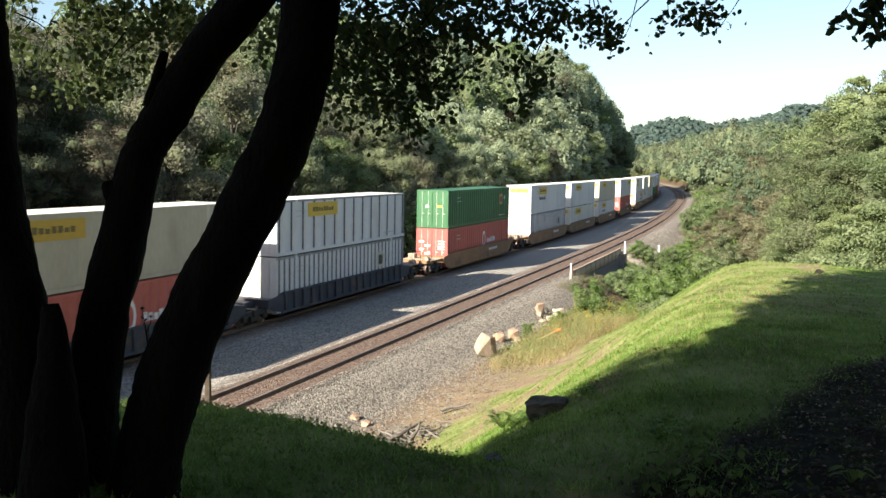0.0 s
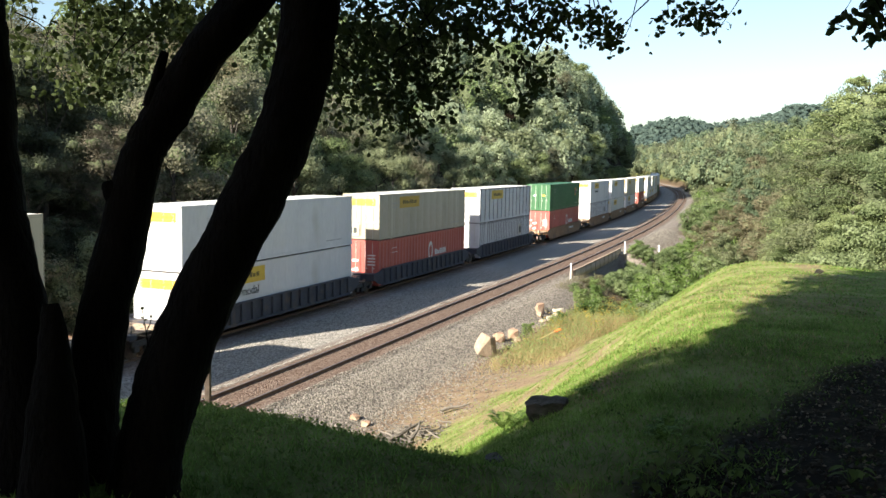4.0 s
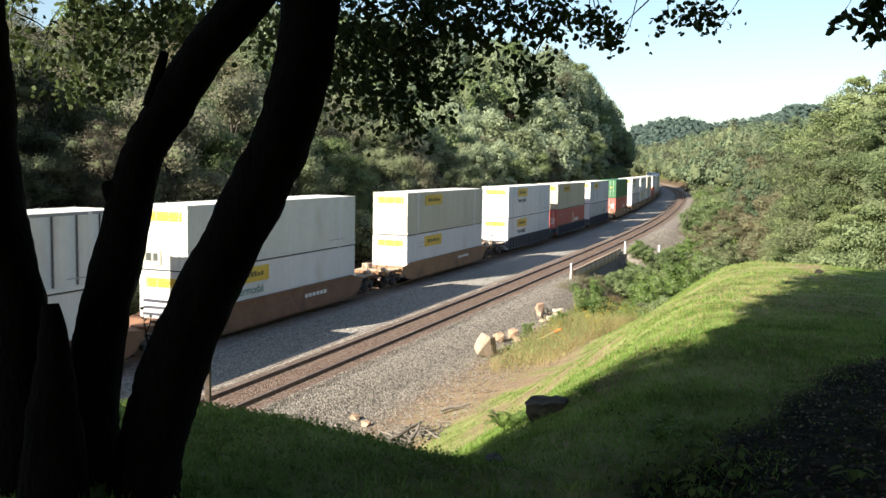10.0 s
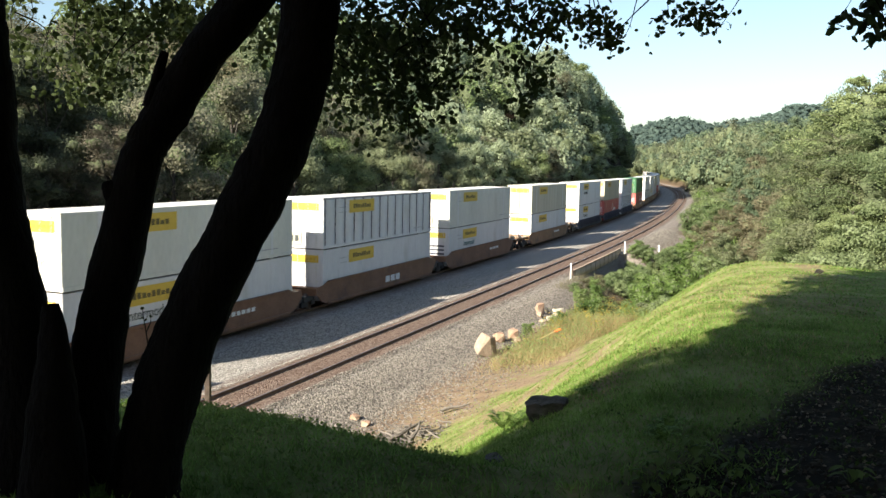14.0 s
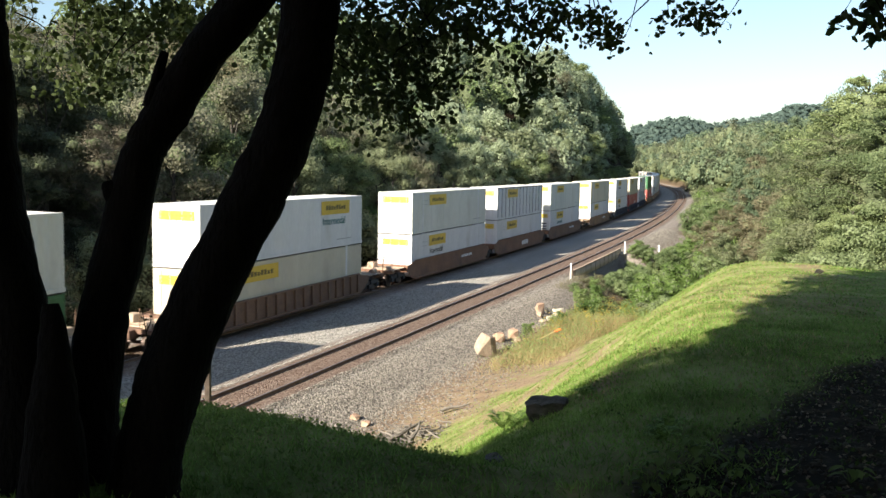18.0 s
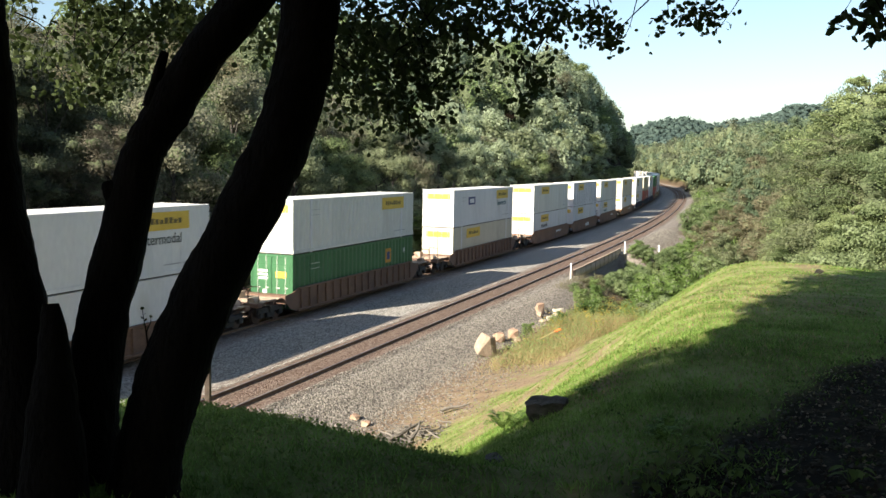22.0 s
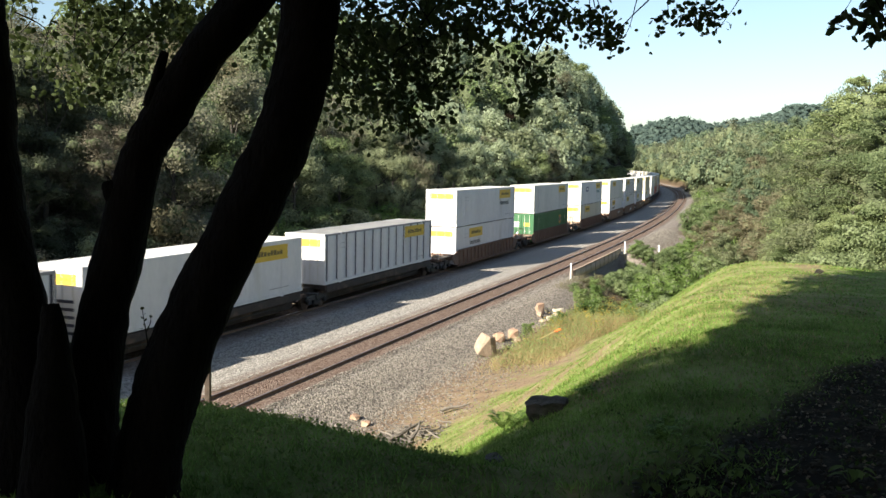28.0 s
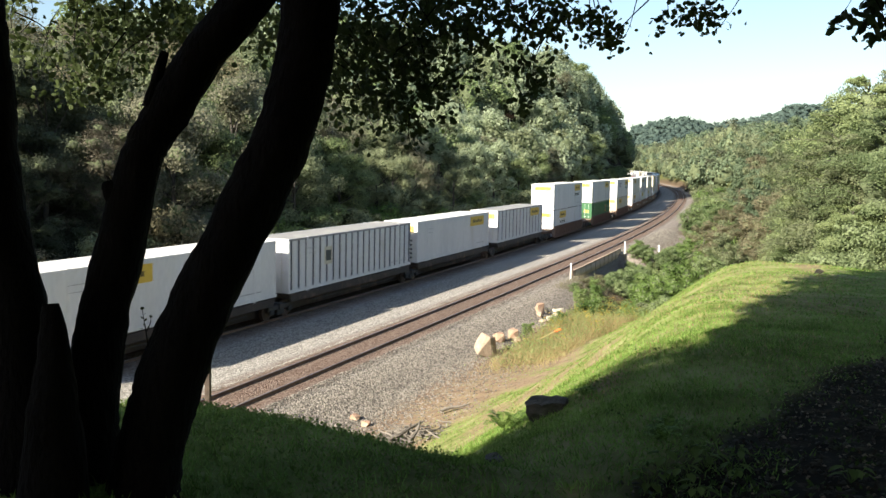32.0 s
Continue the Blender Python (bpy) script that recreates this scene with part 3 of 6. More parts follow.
def shipping_container(words, colour, kind="smooth", sign=None, word=None, mark=None, rear="doors", plain_end=False, panel_at=LONG / 2 - 4.1, roof="roof_dirty", emblem_at=LONG / 2 - 3.0):
    c = tagged(new("shipping_container"), words, "container", group="containers on the train")
    y = WIDE / 2
    mat = M[colour]
    prof = side_profile(kind)
    for out in (-1, 1):
        V = [(x, out * (y - 0.012 + d), z) for x, d in prof for z in (0.16, TALL - 0.12)]
        F = [(2 * i, 2 * i + 2, 2 * i + 3, 2 * i + 1) for i in range(len(prof) - 1)]
        me = mesh_from("side_panel", V, F if out < 0 else [f[::-1] for f in F], [mat, M["groove_soft" if kind == "posted_many" else "groove"]])
        if kind.startswith("posted"):
            for i, p in enumerate(me.polygons):
                deep = min(prof[i][1], prof[i + 1][1])
                p.material_index = 1 if deep < -0.02 else 0
        part("side_panel", me, None, c)
    bm = bmesh.new()
    box(bm, -LONG / 2 + 0.02, LONG / 2 - 0.02, -y + 0.03, y - 0.03, 0.1, 0.2)
    for out in (-1, 1):
        box(bm, -LONG / 2, LONG / 2, out * y - 0.04, out * y + 0.04 - 0.04 * (out > 0) + 0.0, 0.02, 0.17) if out < 0 else box(bm, -LONG / 2, LONG / 2, y - 0.04, y, 0.02, 0.17)
    part("bottom_frame", bm, mat, c)
    # dark slab added to draw the shaded seam between stacked boxes
    part("underframe", box(bmesh.new(), -LONG / 2 + 0.06, LONG / 2 - 0.06, -y + 0.05, y - 0.05, -0.046, 0.1), M["steel_dark"], c)
    for out in (-1, 1):
        part("top_rail", box(bmesh.new(), -LONG / 2, LONG / 2, *sorted((out * y, out * (y - 0.06))), TALL - 0.13, TALL - 0.01, 0.01), M["post_grey"] if kind.startswith("posted") else mat, c)
    V, F = [], []
    n = 24
    for i in range(n + 1):
        x = lerp(-LONG / 2 + 0.02, LONG / 2 - 0.02, i / n)
        V += [(x, -y + 0.05, TALL - 0.02), (x, 0, TALL - 0.005 - 0.012 * (i % 2)), (x, y - 0.05, TALL - 0.02)]
    for i in range(n):
        for k in (0, 1):
            F.append((3 * i + k, 3 * i + 3 + k, 3 * i + 4 + k, 3 * i + 1 + k))
    part("roof", mesh_from("roof", V, F, M[roof] if colour not in ("box_green", "box_red") else mat), None, c)
    for ex in (-1, 1):
        for ey in (-1, 1):
            bm = bmesh.new()
            box(bm, *sorted((ex * LONG / 2, ex * (LONG / 2 - 0.13))), *sorted((ey * y, ey * (y - 0.13))), 0.0, TALL, 0.012)
            part("corner_post", bm, M["post_grey"] if kind.startswith("posted") and ex > 0 else mat, c)
    for px in (-6.1, 6.1):
        for out in (-1, 1):
            part("lifting_post", box(bmesh.new(), px - 0.1, px + 0.1, *sorted((out * (y + 0.006), out * (y - 0.1))), -0.046, TALL + 0.0), M["box_white"] if colour in ("box_grey", "box_tan") else M["box_tan"] if colour == "box_khaki" else mat, c)
    # front wall
    V = [(LONG / 2 - 0.03 - (0.03 if i % 2 else 0), lerp(-y + 0.12, y - 0.12, i / 17), z) for i in range(18) for z in (0.16, TALL - 0.12)]
    F = [(2 * i, 2 * i + 2, 2 * i + 3, 2 * i + 1) for i in range(17)]
    part("front_wall", mesh_from("front_wall", V, F, mat), None, c)
    # rear end: two leaves with locking rods, or louvres below a sign
    xr = -LONG / 2
    for k, (a, b) in enumerate(((-y + 0.12, -0.01), (0.01, y - 0.12))):
        bm = bmesh.new()
        box(bm, xr + 0.02, xr + 0.07, a, b, 0.18, TALL - 0.13, 0.01)
        for zz in (0.75, 1.45, 2.15) if kind == "corrugated" or colour in ("box_green", "box_red") else ():
            box(bm, xr + 0.005, xr + 0.03, a + 0.06, b - 0.06, zz - 0.22, zz + 0.22, 0.008)
        door = part("door", bm, mat, c)
        for f in (0.28, 0.72):
            bm = bmesh.new()
            yy = lerp(a, b, f)
            rod(bm, (xr + 0.0, yy, 0.1), (xr + 0.0, yy, TALL - 0.1), 0.018, 6)
            box(bm, xr - 0.03, xr + 0.0, yy - 0.16, yy + 0.02, 1.08, 1.14)
            part("locking_rod", bm, M["box_grey"], door)
    part("door_header", box(bmesh.new(), xr, xr + 0.06, -y + 0.12, y - 0.12, TALL - 0.14, TALL, 0.01), mat, c)
    part("door_sill", box(bmesh.new(), xr, xr + 0.06, -y + 0.12, y - 0.12, 0.02, 0.18, 0.01), mat, c)
    if rear == "louvre":
        for i in range(5):
            bm = bmesh.new()
            box(bm, xr - 0.03, xr + 0.0, -y + 0.4, y - 0.2, 0.3 + i * 0.3, 0.42 + i * 0.3, 0.008)
            part("slat", bm, M["groove"], c, "dark louvre slat")
    elif rear == "unit":
        bm = bmesh.new()
        box(bm, xr - 0.05, xr + 0.0, 0.1, y - 0.16, 0.2, 0.95, 0.02)
        u = part("vent_box", bm, M["box_tan"], c, "tan vent box")
        bm = bmesh.new()
        box(bm, xr - 0.06, xr - 0.045, 0.6, 0.9, 0.4, 0.75)
        box(bm, xr - 0.06, xr - 0.045, 0.25, 0.5, 0.4, 0.75)
        part("grille", bm, M["ink"], u)
    if sign:
        x0 = sign
        for out in (-1, 1):
            a, b = (x0, x0 + 3.4)
            bm = plate(bmesh.new(), a, b, TALL - 0.98, TALL - 0.22, out * (y + 0.0), out)
            sg = part("company_sign", bm, M["sign_dim" if colour == "box_khaki" else "sign_yellow"], c, "yellow company sign with dark lettering")
            bm = letters(bmesh.new(), a + 0.5, b - 0.5, TALL - 0.72, TALL - 0.46, out * y, out, 8, 3)
            tagged(part("lettering", bm, M["sign_ink"], sg), kind="stuff")
        if not plain_end:
            bm = end_plate(bmesh.new(), -y + 0.3, y - 0.35, TALL - 0.72, TALL - 0.3, xr - 0.002, -1)
            sg = part("end_sign", bm, M["sign_yellow"], c, "yellow company sign on the end doors")
            bm = bmesh.new()
            for i in range(7):
                box(bm, xr - 0.022, xr - 0.012, -y + 0.45 + i * 0.24, -y + 0.6 + i * 0.24, TALL - 0.57, TALL - 0.45)
            tagged(part("lettering", bm, M["sign_dim"], sg), kind="stuff")
    if word:
        cu = bpy.data.curves.new("word", "FONT")
        cu.body, cu.size, cu.extrude = "Intermodal", 0.62, 0.004
        cu.materials.append(M[word])
        ob = new("painted_word", cu)
        ob.parent = c
        ob.matrix_basis = pose(sign + 0.15, -y - 0.006, TALL - 1.55, 90, 0, 0)
        tagged(ob, "painted word Intermodal")
    if mark == "panel":
        for out in (-1, 1):
            bm = plate(bmesh.new(), panel_at, panel_at + 0.9, 1.2, 2.2, out * y, out)
            pn = part("vent_panel", bm, M["box_tan"], c, "tan square vent panel")
            bm = plate(bmesh.new(), panel_at + 0.15, panel_at + 0.75, 1.4, 2.0, out * (y + 0.006), out)
            part("grille", bm, M["ink"], pn)
    elif mark == "ring":
        for out in (-1, 1):
            bm = bmesh.new()
            ring = []
            for k in range(20):
                a = 2 * math.pi * k / 20
                ring.append([bm.verts.new((0.8 + r * math.cos(a) * 0.8, out * (y + 0.012), 1.55 + r * 1.35 * math.sin(a))) for r in (0.33, 0.52)])
            for k in range(20):
                bm.faces.new((ring[k][0], ring[k][1], ring[(k + 1) % 20][1], ring[(k + 1) % 20][0]))
            part("white_emblem", bm, M["ink_white"], c, "white ring emblem")
            bm = letters(bmesh.new(), 1.6, 3.9, 1.2, 1.6, out * y, out, 7, 8)
            tagged(part("lettering", bm, M["ink_white"], c), kind="stuff")
        for i in range(4):
            part("door_mark", box(bmesh.new(), xr - 0.006, xr + 0.0, 0.15 + (i % 2) * 0.5, 0.6 + (i % 2) * 0.45, 0.9 + 0.3 * i, 1.05 + 0.3 * i), M["ink_white"], c)
            part("door_mark", box(bmesh.new(), xr - 0.006, xr + 0.0, -1.05, -0.5, 1.3 + 0.2 * i, 1.38 + 0.2 * i), M["ink_white"], c)
    elif mark == "square":
        for out in (-1, 1):
            bm = plate(bmesh.new(), emblem_at, emblem_at + 0.85, 1.4, 2.3, out * (y - 0.008), out)
            e = part("emblem", bm, M["ink_orange"], c, "orange square emblem")
            bm = plate(bmesh.new(), emblem_at + 0.2, emblem_at + 0.65, 1.6, 2.1, out * (y + 0.002), out)
            part("emblem_core", bm, M["ink_blue"], e)
            bm = bmesh.new()
            dx, dz = LONG / 2 - 1.5, 2.0
            bm.faces.new([bm.verts.new((dx + a, out * (y + 0.008), dz + b)) for a, b in ((-0.16, 0), (0, -0.22), (0.16, 0), (0, 0.22))])
            part("white_diamond", bm, M["ink_white"], c, "small white diamond mark")
        if emblem_at != 3.6:
            part("door_label", box(bmesh.new(), xr - 0.004, xr + 0.02, -0.75, -0.35, 1.6, 1.75), M["sign_yellow"], c, "small yellow label on the doors")
            part("door_mark", box(bmesh.new(), xr - 0.004, xr + 0.02, 0.3, 0.55, 1.55, 1.75), M["ink_white"], c)
        else:
            part("door_label", box(bmesh.new(), xr - 0.004, xr + 0.02, -0.9, -0.25, 1.65, 2.0), M["sign_yellow"], c, "yellow label on the doors")
        for k in range(3 if emblem_at == 3.6 else 0):
            part("door_mark", box(bmesh.new(), xr - 0.004, xr + 0.02, 0.25, 0.8, 1.55 + 0.2 * k, 1.67 + 0.2 * k), M["ink_white"], c)
        if emblem_at == 3.6:
            part("door_mark", box(bmesh.new(), xr - 0.004, xr + 0.02, 0.3, 0.55, 0.6, 1.0), M["ink_white"], c)
            part("door_mark", box(bmesh.new(), xr - 0.004, xr + 0.02, -0.9, -0.5, 0.5, 0.75), M["ink_white"], c)
    elif mark == "blue":
        for out in (-1, 1):
            bm = plate(bmesh.new(), -4.6, -2.9, TALL - 1.25, TALL - 0.62, out * y, out)
            e = part("blue_sign", bm, M["ink_blue"], c, "blue company sign")
            bm = plate(bmesh.new(), -4.3, -3.2, TALL - 1.1, TALL - 0.78, out * (y + 0.006), out)
            part("lettering", bm, M["ink_white"], e)
    # small number marks, too small to read
    ink = M["ink_faint"] if colour not in ("box_green", "box_red") else M["ink_white"]
    for out in (-1, 1):
        for k in range(2):
            part("number_mark", plate(bmesh.new(), -LONG / 2 + 1.9, -LONG / 2 + 2.9, TALL - 0.64 - k * 0.28, TALL - 0.61 - k * 0.28, out * (y - 0.006), out), ink, c)
        part("number_mark", plate(bmesh.new(), LONG / 2 - 3.2, LONG / 2 - 1.4, 0.42, 0.47, out * (y - 0.006), out), ink, c)
    return c


def wheel_truck(car, x):
    t = new("truck")
    t.parent = car
    t.matrix_basis = pose(x, 0, 0)
    bm = bmesh.new()
    for out in (-1, 1):
        box(bm, -1.15, 1.15, *sorted((out * 0.95, out * 1.1)), 0.52, 0.78, 0.03)
        box(bm, -0.35, 0.35, *sorted((out * 0.95, out * 1.12)), 0.25, 0.6, 0.03)
        for e in (-0.9, 0.9):
            box(bm, e - 0.16, e + 0.16, *sorted((out * 0.97, out * 1.16)), 0.32, 0.6, 0.02)
    me = bm_mesh("side_frame", bm, M["steel_dark"])
    # the truck's own mesh is its frame with the bolster
    t2 = part("side_frame", me, None, t)
    bm = bmesh.new()
    box(bm, -0.2, 0.2, -1.2, 1.2, 0.5, 0.85, 0.03)
    part("bolster", bm, M["steel_dark"], t)
    for e in (-0.9, 0.9):
        bm = bmesh.new()
        rod(bm, (e, -0.95, 0.45), (e, 0.95, 0.45), 0.08, 8)
        for out in (-1, 1):
            rod(bm, (e, out * 0.69, 0.45), (e, out * 0.82, 0.45), 0.45, 24)
            rod(bm, (e, out * 0.66, 0.45), (e, out * 0.7, 0.45), 0.48, 24)
        part("wheelset", bm, M["wheel"], t, smooth_shade=False)
    return t


def well_car(words, colour, ribs, rear_end, front_end, logo=False):
    """One well for a stack, centred on it; rear_end, front_end: a coupler end (True) or a joint shared with the next well."""
    c = tagged(new("well_car"), words, "rail car", group="rail cars of the train")
    mat = M[colour]
    h, y = LONG / 2, 1.36
    TOP, LOW = {"car_blue": (1.45, 0.38), "car_tan": (1.4, 0.24), "car_brown": (1.5, 0.2), "car_rib": (1.5, 0.26)}[colour]
    for out in (-1, 1):
        bm = bmesh.new()
        # deep side with sloping ends, top and bottom chords
        outline = [(-h - 0.9, 0.95), (-h - 0.3, LOW + 0.2), (-h + 0.5, LOW), (h - 0.5, LOW), (h + 0.3, LOW + 0.2), (h + 0.9, 0.95), (h + 0.9, 1.22), (h + 0.1, 1.3), (h - 0.5, TOP), (-h + 0.5, TOP), (-h - 0.1, 1.3), (-h - 0.9, 1.22)]
        lo = [bm.verts.new((px, out * (y - 0.03), pz)) for px, pz in outline]
        hi = [bm.verts.new((px, out * (y + 0.015), pz)) for px, pz in outline]
        bm.faces.new(lo)
        bm.faces.new(hi)
        for i in range(len(lo)):
            j = (i + 1) % len(lo)
            bm.faces.new((lo[i], lo[j], hi[j], hi[i]))
        box(bm, -h + 0.5, h - 0.5, *sorted((out * (y - 0.03), out * (y + 0.1))), TOP - 0.08, TOP + 0.01, 0.01)
        box(bm, -h + 0.4, h - 0.4, *sorted((out * (y - 0.03), out * (y + 0.09))), LOW - 0.02, LOW + 0.12, 0.01)
        sill = part("side_sill", bm, mat, c)
        if ribs:
            bm = bmesh.new()
            box(bm, -0.06, 0.06, *sorted((out * (y + 0.012), out * (y + 0.12))), LOW + 0.12, TOP - 0.07, 0.008)
            me = bm_mesh("rib", bm, mat)
            for i in range(17):
                r = part("rib", me, None, sill)
                r.matrix_basis = pose(lerp(-h + 0.7, h - 0.7, i / 16), 0, 0)
        bm = bmesh.new()
        if logo:
            for k in range(3):
                a = 0.2 + k * 0.8
                box(bm, a, a + 0.62, *sorted((out * (y + 0.015), out * (y + 0.024))), 0.5, 0.9)
        else:
            for k in range(6):
                a = 2.0 + k * 0.42
                box(bm, a, a + 0.3, *sorted((out * (y + 0.015), out * (y + 0.024))), 0.84, 1.04)
        tagged(part("painted_lettering", bm, M["ink_white"] if not ribs or logo else mat, sill), kind="stuff")
    bm = bmesh.new()
    for i in range(7):
        x = lerp(-h + 0.4, h - 0.4, i / 6)
        box(bm, x - 0.25, x + 0.25, -y + 0.02, y - 0.02, 0.28, 0.35)
    part("well_floor", bm, M["steel_dark"], c)
    for sg, is_end in ((-1, rear_end), (1, front_end)):
        ext = 3.7 if is_end else 1.72
        bm = bmesh.new()
        box(bm, *sorted((sg * (h + 0.35), sg * (h + 0.9))), -y, y, 0.78, 1.22, 0.02)
        box(bm, *sorted((sg * (h + 0.5), sg * (h + ext))), -0.45, 0.45, 0.72, 1.1, 0.03)
        if is_end:
            box(bm, *sorted((sg * (h + 2.9), sg * (h + 3.3))), -1.3, 1.3, 0.9, 1.12, 0.02)
        part("end_platform", bm, mat, c)
        if is_end:
            bm = bmesh.new()
            for k in range(4):
                box(bm, *sorted((sg * (h + 1.0 + k * 0.5), sg * (h + 1.35 + k * 0.5))), -1.25, 1.25, 1.1, 1.15)
            part("walkway", bm, M["girder"], c, "rusty grated walkway")
            bm = bmesh.new()
            rod(bm, (sg * (h + ext), 0, 0.85), (sg * (h + ext + 0.35), 0, 0.85), 0.12, 8)
            box(bm, *sorted((sg * (h + ext + 0.2), sg * (h + ext + 0.45))), -0.2, 0.2, 0.68, 1.02, 0.03)
            part("coupler", bm, M["steel_dark"], c)
            bm = bmesh.new()
            for yy in (-1.25,):
                rod(bm, (sg * (h + 3.2), yy, 1.1), (sg * (h + 3.2), yy, 2.0), 0.022, 6)
            part("grab_post", rod(bmesh.new(), (sg * (h + 3.2), 1.25, 1.1), (sg * (h + 3.2), 1.25, 2.0), 0.022, 6), mat, c)
            rod(bm, (sg * (h + 3.2), -1.25, 1.98), (sg * (h + 3.2), -0.6, 1.98), 0.022, 6)
            rod(bm, (sg * (h + 3.2), -0.6, 1.1), (sg * (h + 3.2), -0.6, 2.0), 0.022, 6)
            part("handrail", bm, mat, c)
            bm = bmesh.new()
            rod(bm, (sg * (h + 2.6), -0.75, 1.2), (sg * (h + 3.1), -0.75, 1.2), 0.2, 12)
            part("brake_cylinder", bm, M["girder"], c)
            part("brake_valve", box(bmesh.new(), *sorted((sg * (h + 1.7), sg * (h + 2.3))), 0.5, 1.0, 1.12, 1.5, 0.03), M["girder"], c)
            wheel_truck(c, sg * (h + 1.85))
        elif sg < 0:
            wheel_truck(c, -(h + 1.72))
    return c


def spine_car(words, first):
    c = tagged(new("spine_car"), words, "rail car", group="rail cars of the train")
    h = LONG / 2
    bm = bmesh.new()
    box(bm, -h - 0.5, h + 0.5, -0.45, 0.45, 0.16, 1.1, 0.03)
    part("spine", bm, M["car_dark"], c)
    for i in range(6):
        x = lerp(-h + 0.3, h - 0.3, i / 5)
        bm = bmesh.new()
        box(bm, x - 0.18, x + 0.18, -1.28, 1.28, 0.98, 1.22, 0.02)
        part("cross_bearer", bm, M["car_dark"], c)
    for out in (-1, 1):
        bm = bmesh.new()
        box(bm, -h + 0.2, h - 0.2, *sorted((out * 1.18, out * 1.32)), 0.8, 1.2, 0.015)
        part("side_rail", bm, M["car_dark"], c)
    bm = bmesh.new()
    rod(bm, (-h + 2.5, -1.2, 0.62), (h - 2.5, -1.2, 0.62), 0.03, 6)
    rod(bm, (-h + 2.5, 1.2, 0.62), (h - 2.5, 1.2, 0.62), 0.03, 6)
    part("air_pipe", bm, M["steel_dark"], c)
    wheel_truck(c, -h - 0.5)
    if first:
        wheel_truck(c, h + 0.9)
        bm = bmesh.new()
        box(bm, h + 0.4, h + 2.2, -0.4, 0.4, 0.72, 1.05, 0.03)
        box(bm, h + 1.6, h + 2.1, -1.25, 1.25, 0.9, 1.1, 0.02)
        part("end_platform", bm, M["car_rib"], c)
    return c


BOXES = {
    "white_word": shipping_container("white smooth-sided long container with yellow signs", "box_white", "smooth", -4.9, "ink"),
    "white_fwd": shipping_container("white smooth container with a yellow sign near its front", "box_white", "smooth", 3.2, "ink"),
    "white_blue": shipping_container("white smooth container with yellow and blue signs", "box_white", "smooth", 3.0, "ink_teal", mark="blue"),
    "white_plain": shipping_container("white smooth container with a yellow side sign", "box_white", "smooth", -4.9),
    "white_fine": shipping_container("pale grey corrugated container with yellow signs", "box_grey", "corrugated", 3.0),
    "white_panel": shipping_container("white corrugated container with a square vent panel", "box_white", "posted_many", None, mark="panel", plain_end=True),
    "striped": shipping_container("white container with dark upright side posts", "box_white", "posted", -4.9, rear="unit"),
    "striped_fwd": shipping_container("white container with close dark side posts and a yellow sign", "box_white", "posted_fine", 3.2, roof="roof_dark"),
    "striped_rear": shipping_container("white container with close dark side posts and yellow signs", "box_white", "posted_fine", -4.9),
    "white_bare": shipping_container("white smooth container with yellow signs and a louvred end", "box_white", "smooth", 3.2, rear="louvre"),
    "striped_panel": shipping_container("white container with dark side posts and a vent panel", "box_white", "posted_close", None, mark="panel", plain_end=True, panel_at=-4.2, roof="roof_dark"),
    "grey": shipping_container("light grey smooth container with yellow signs", "box_grey", "smooth", -4.9),
    "grey_unit": shipping_container("light grey smooth container with a vent box on its end", "box_grey", "smooth", -4.9, rear="unit"),
    "white_louvre": shipping_container("white smooth container with louvred end and teal lettering", "box_white", "smooth", -4.9, "ink_teal", rear="louvre"),
    "tan": shipping_container("khaki-tan weathered container with yellow signs", "box_khaki", "smooth", -4.9, rear="unit"),
    "tan_two": shipping_container("tan-grey weathered container with yellow end sign", "box_tan", "smooth", -4.9),
    "green": shipping_container("dark green container with an orange emblem", "box_green", "corrugated", None, mark="square", plain_end=True),
    "green_low": shipping_container("green corrugated container with a yellow and blue emblem", "box_green", "corrugated", None, mark="square", plain_end=True, emblem_at=3.6),
    "red": shipping_container("red corrugated container with a white ring emblem", "box_red", "corrugated", None, mark="ring", plain_end=True),
}
CARS = {}


def car_of(style, rear_end, front_end, logo=False):
    key = (style, rear_end, front_end, logo)
    if key not in CARS:
        words = {"car_blue": "blue-black ribbed well car", "car_tan": "tan smooth-sided well car", "car_brown": "brown smooth-sided well car", "car_rib": "rusty brown ribbed well car"}[style]
        CARS[key] = [well_car(words + " carrying stacked containers", style, style in ("car_blue", "car_rib"), rear_end, front_end, logo), False]
    ob, used = CARS[key]
    CARS[key][1] = True
    return copy_thing(ob, pose(0, 0, 0)) if used else ob


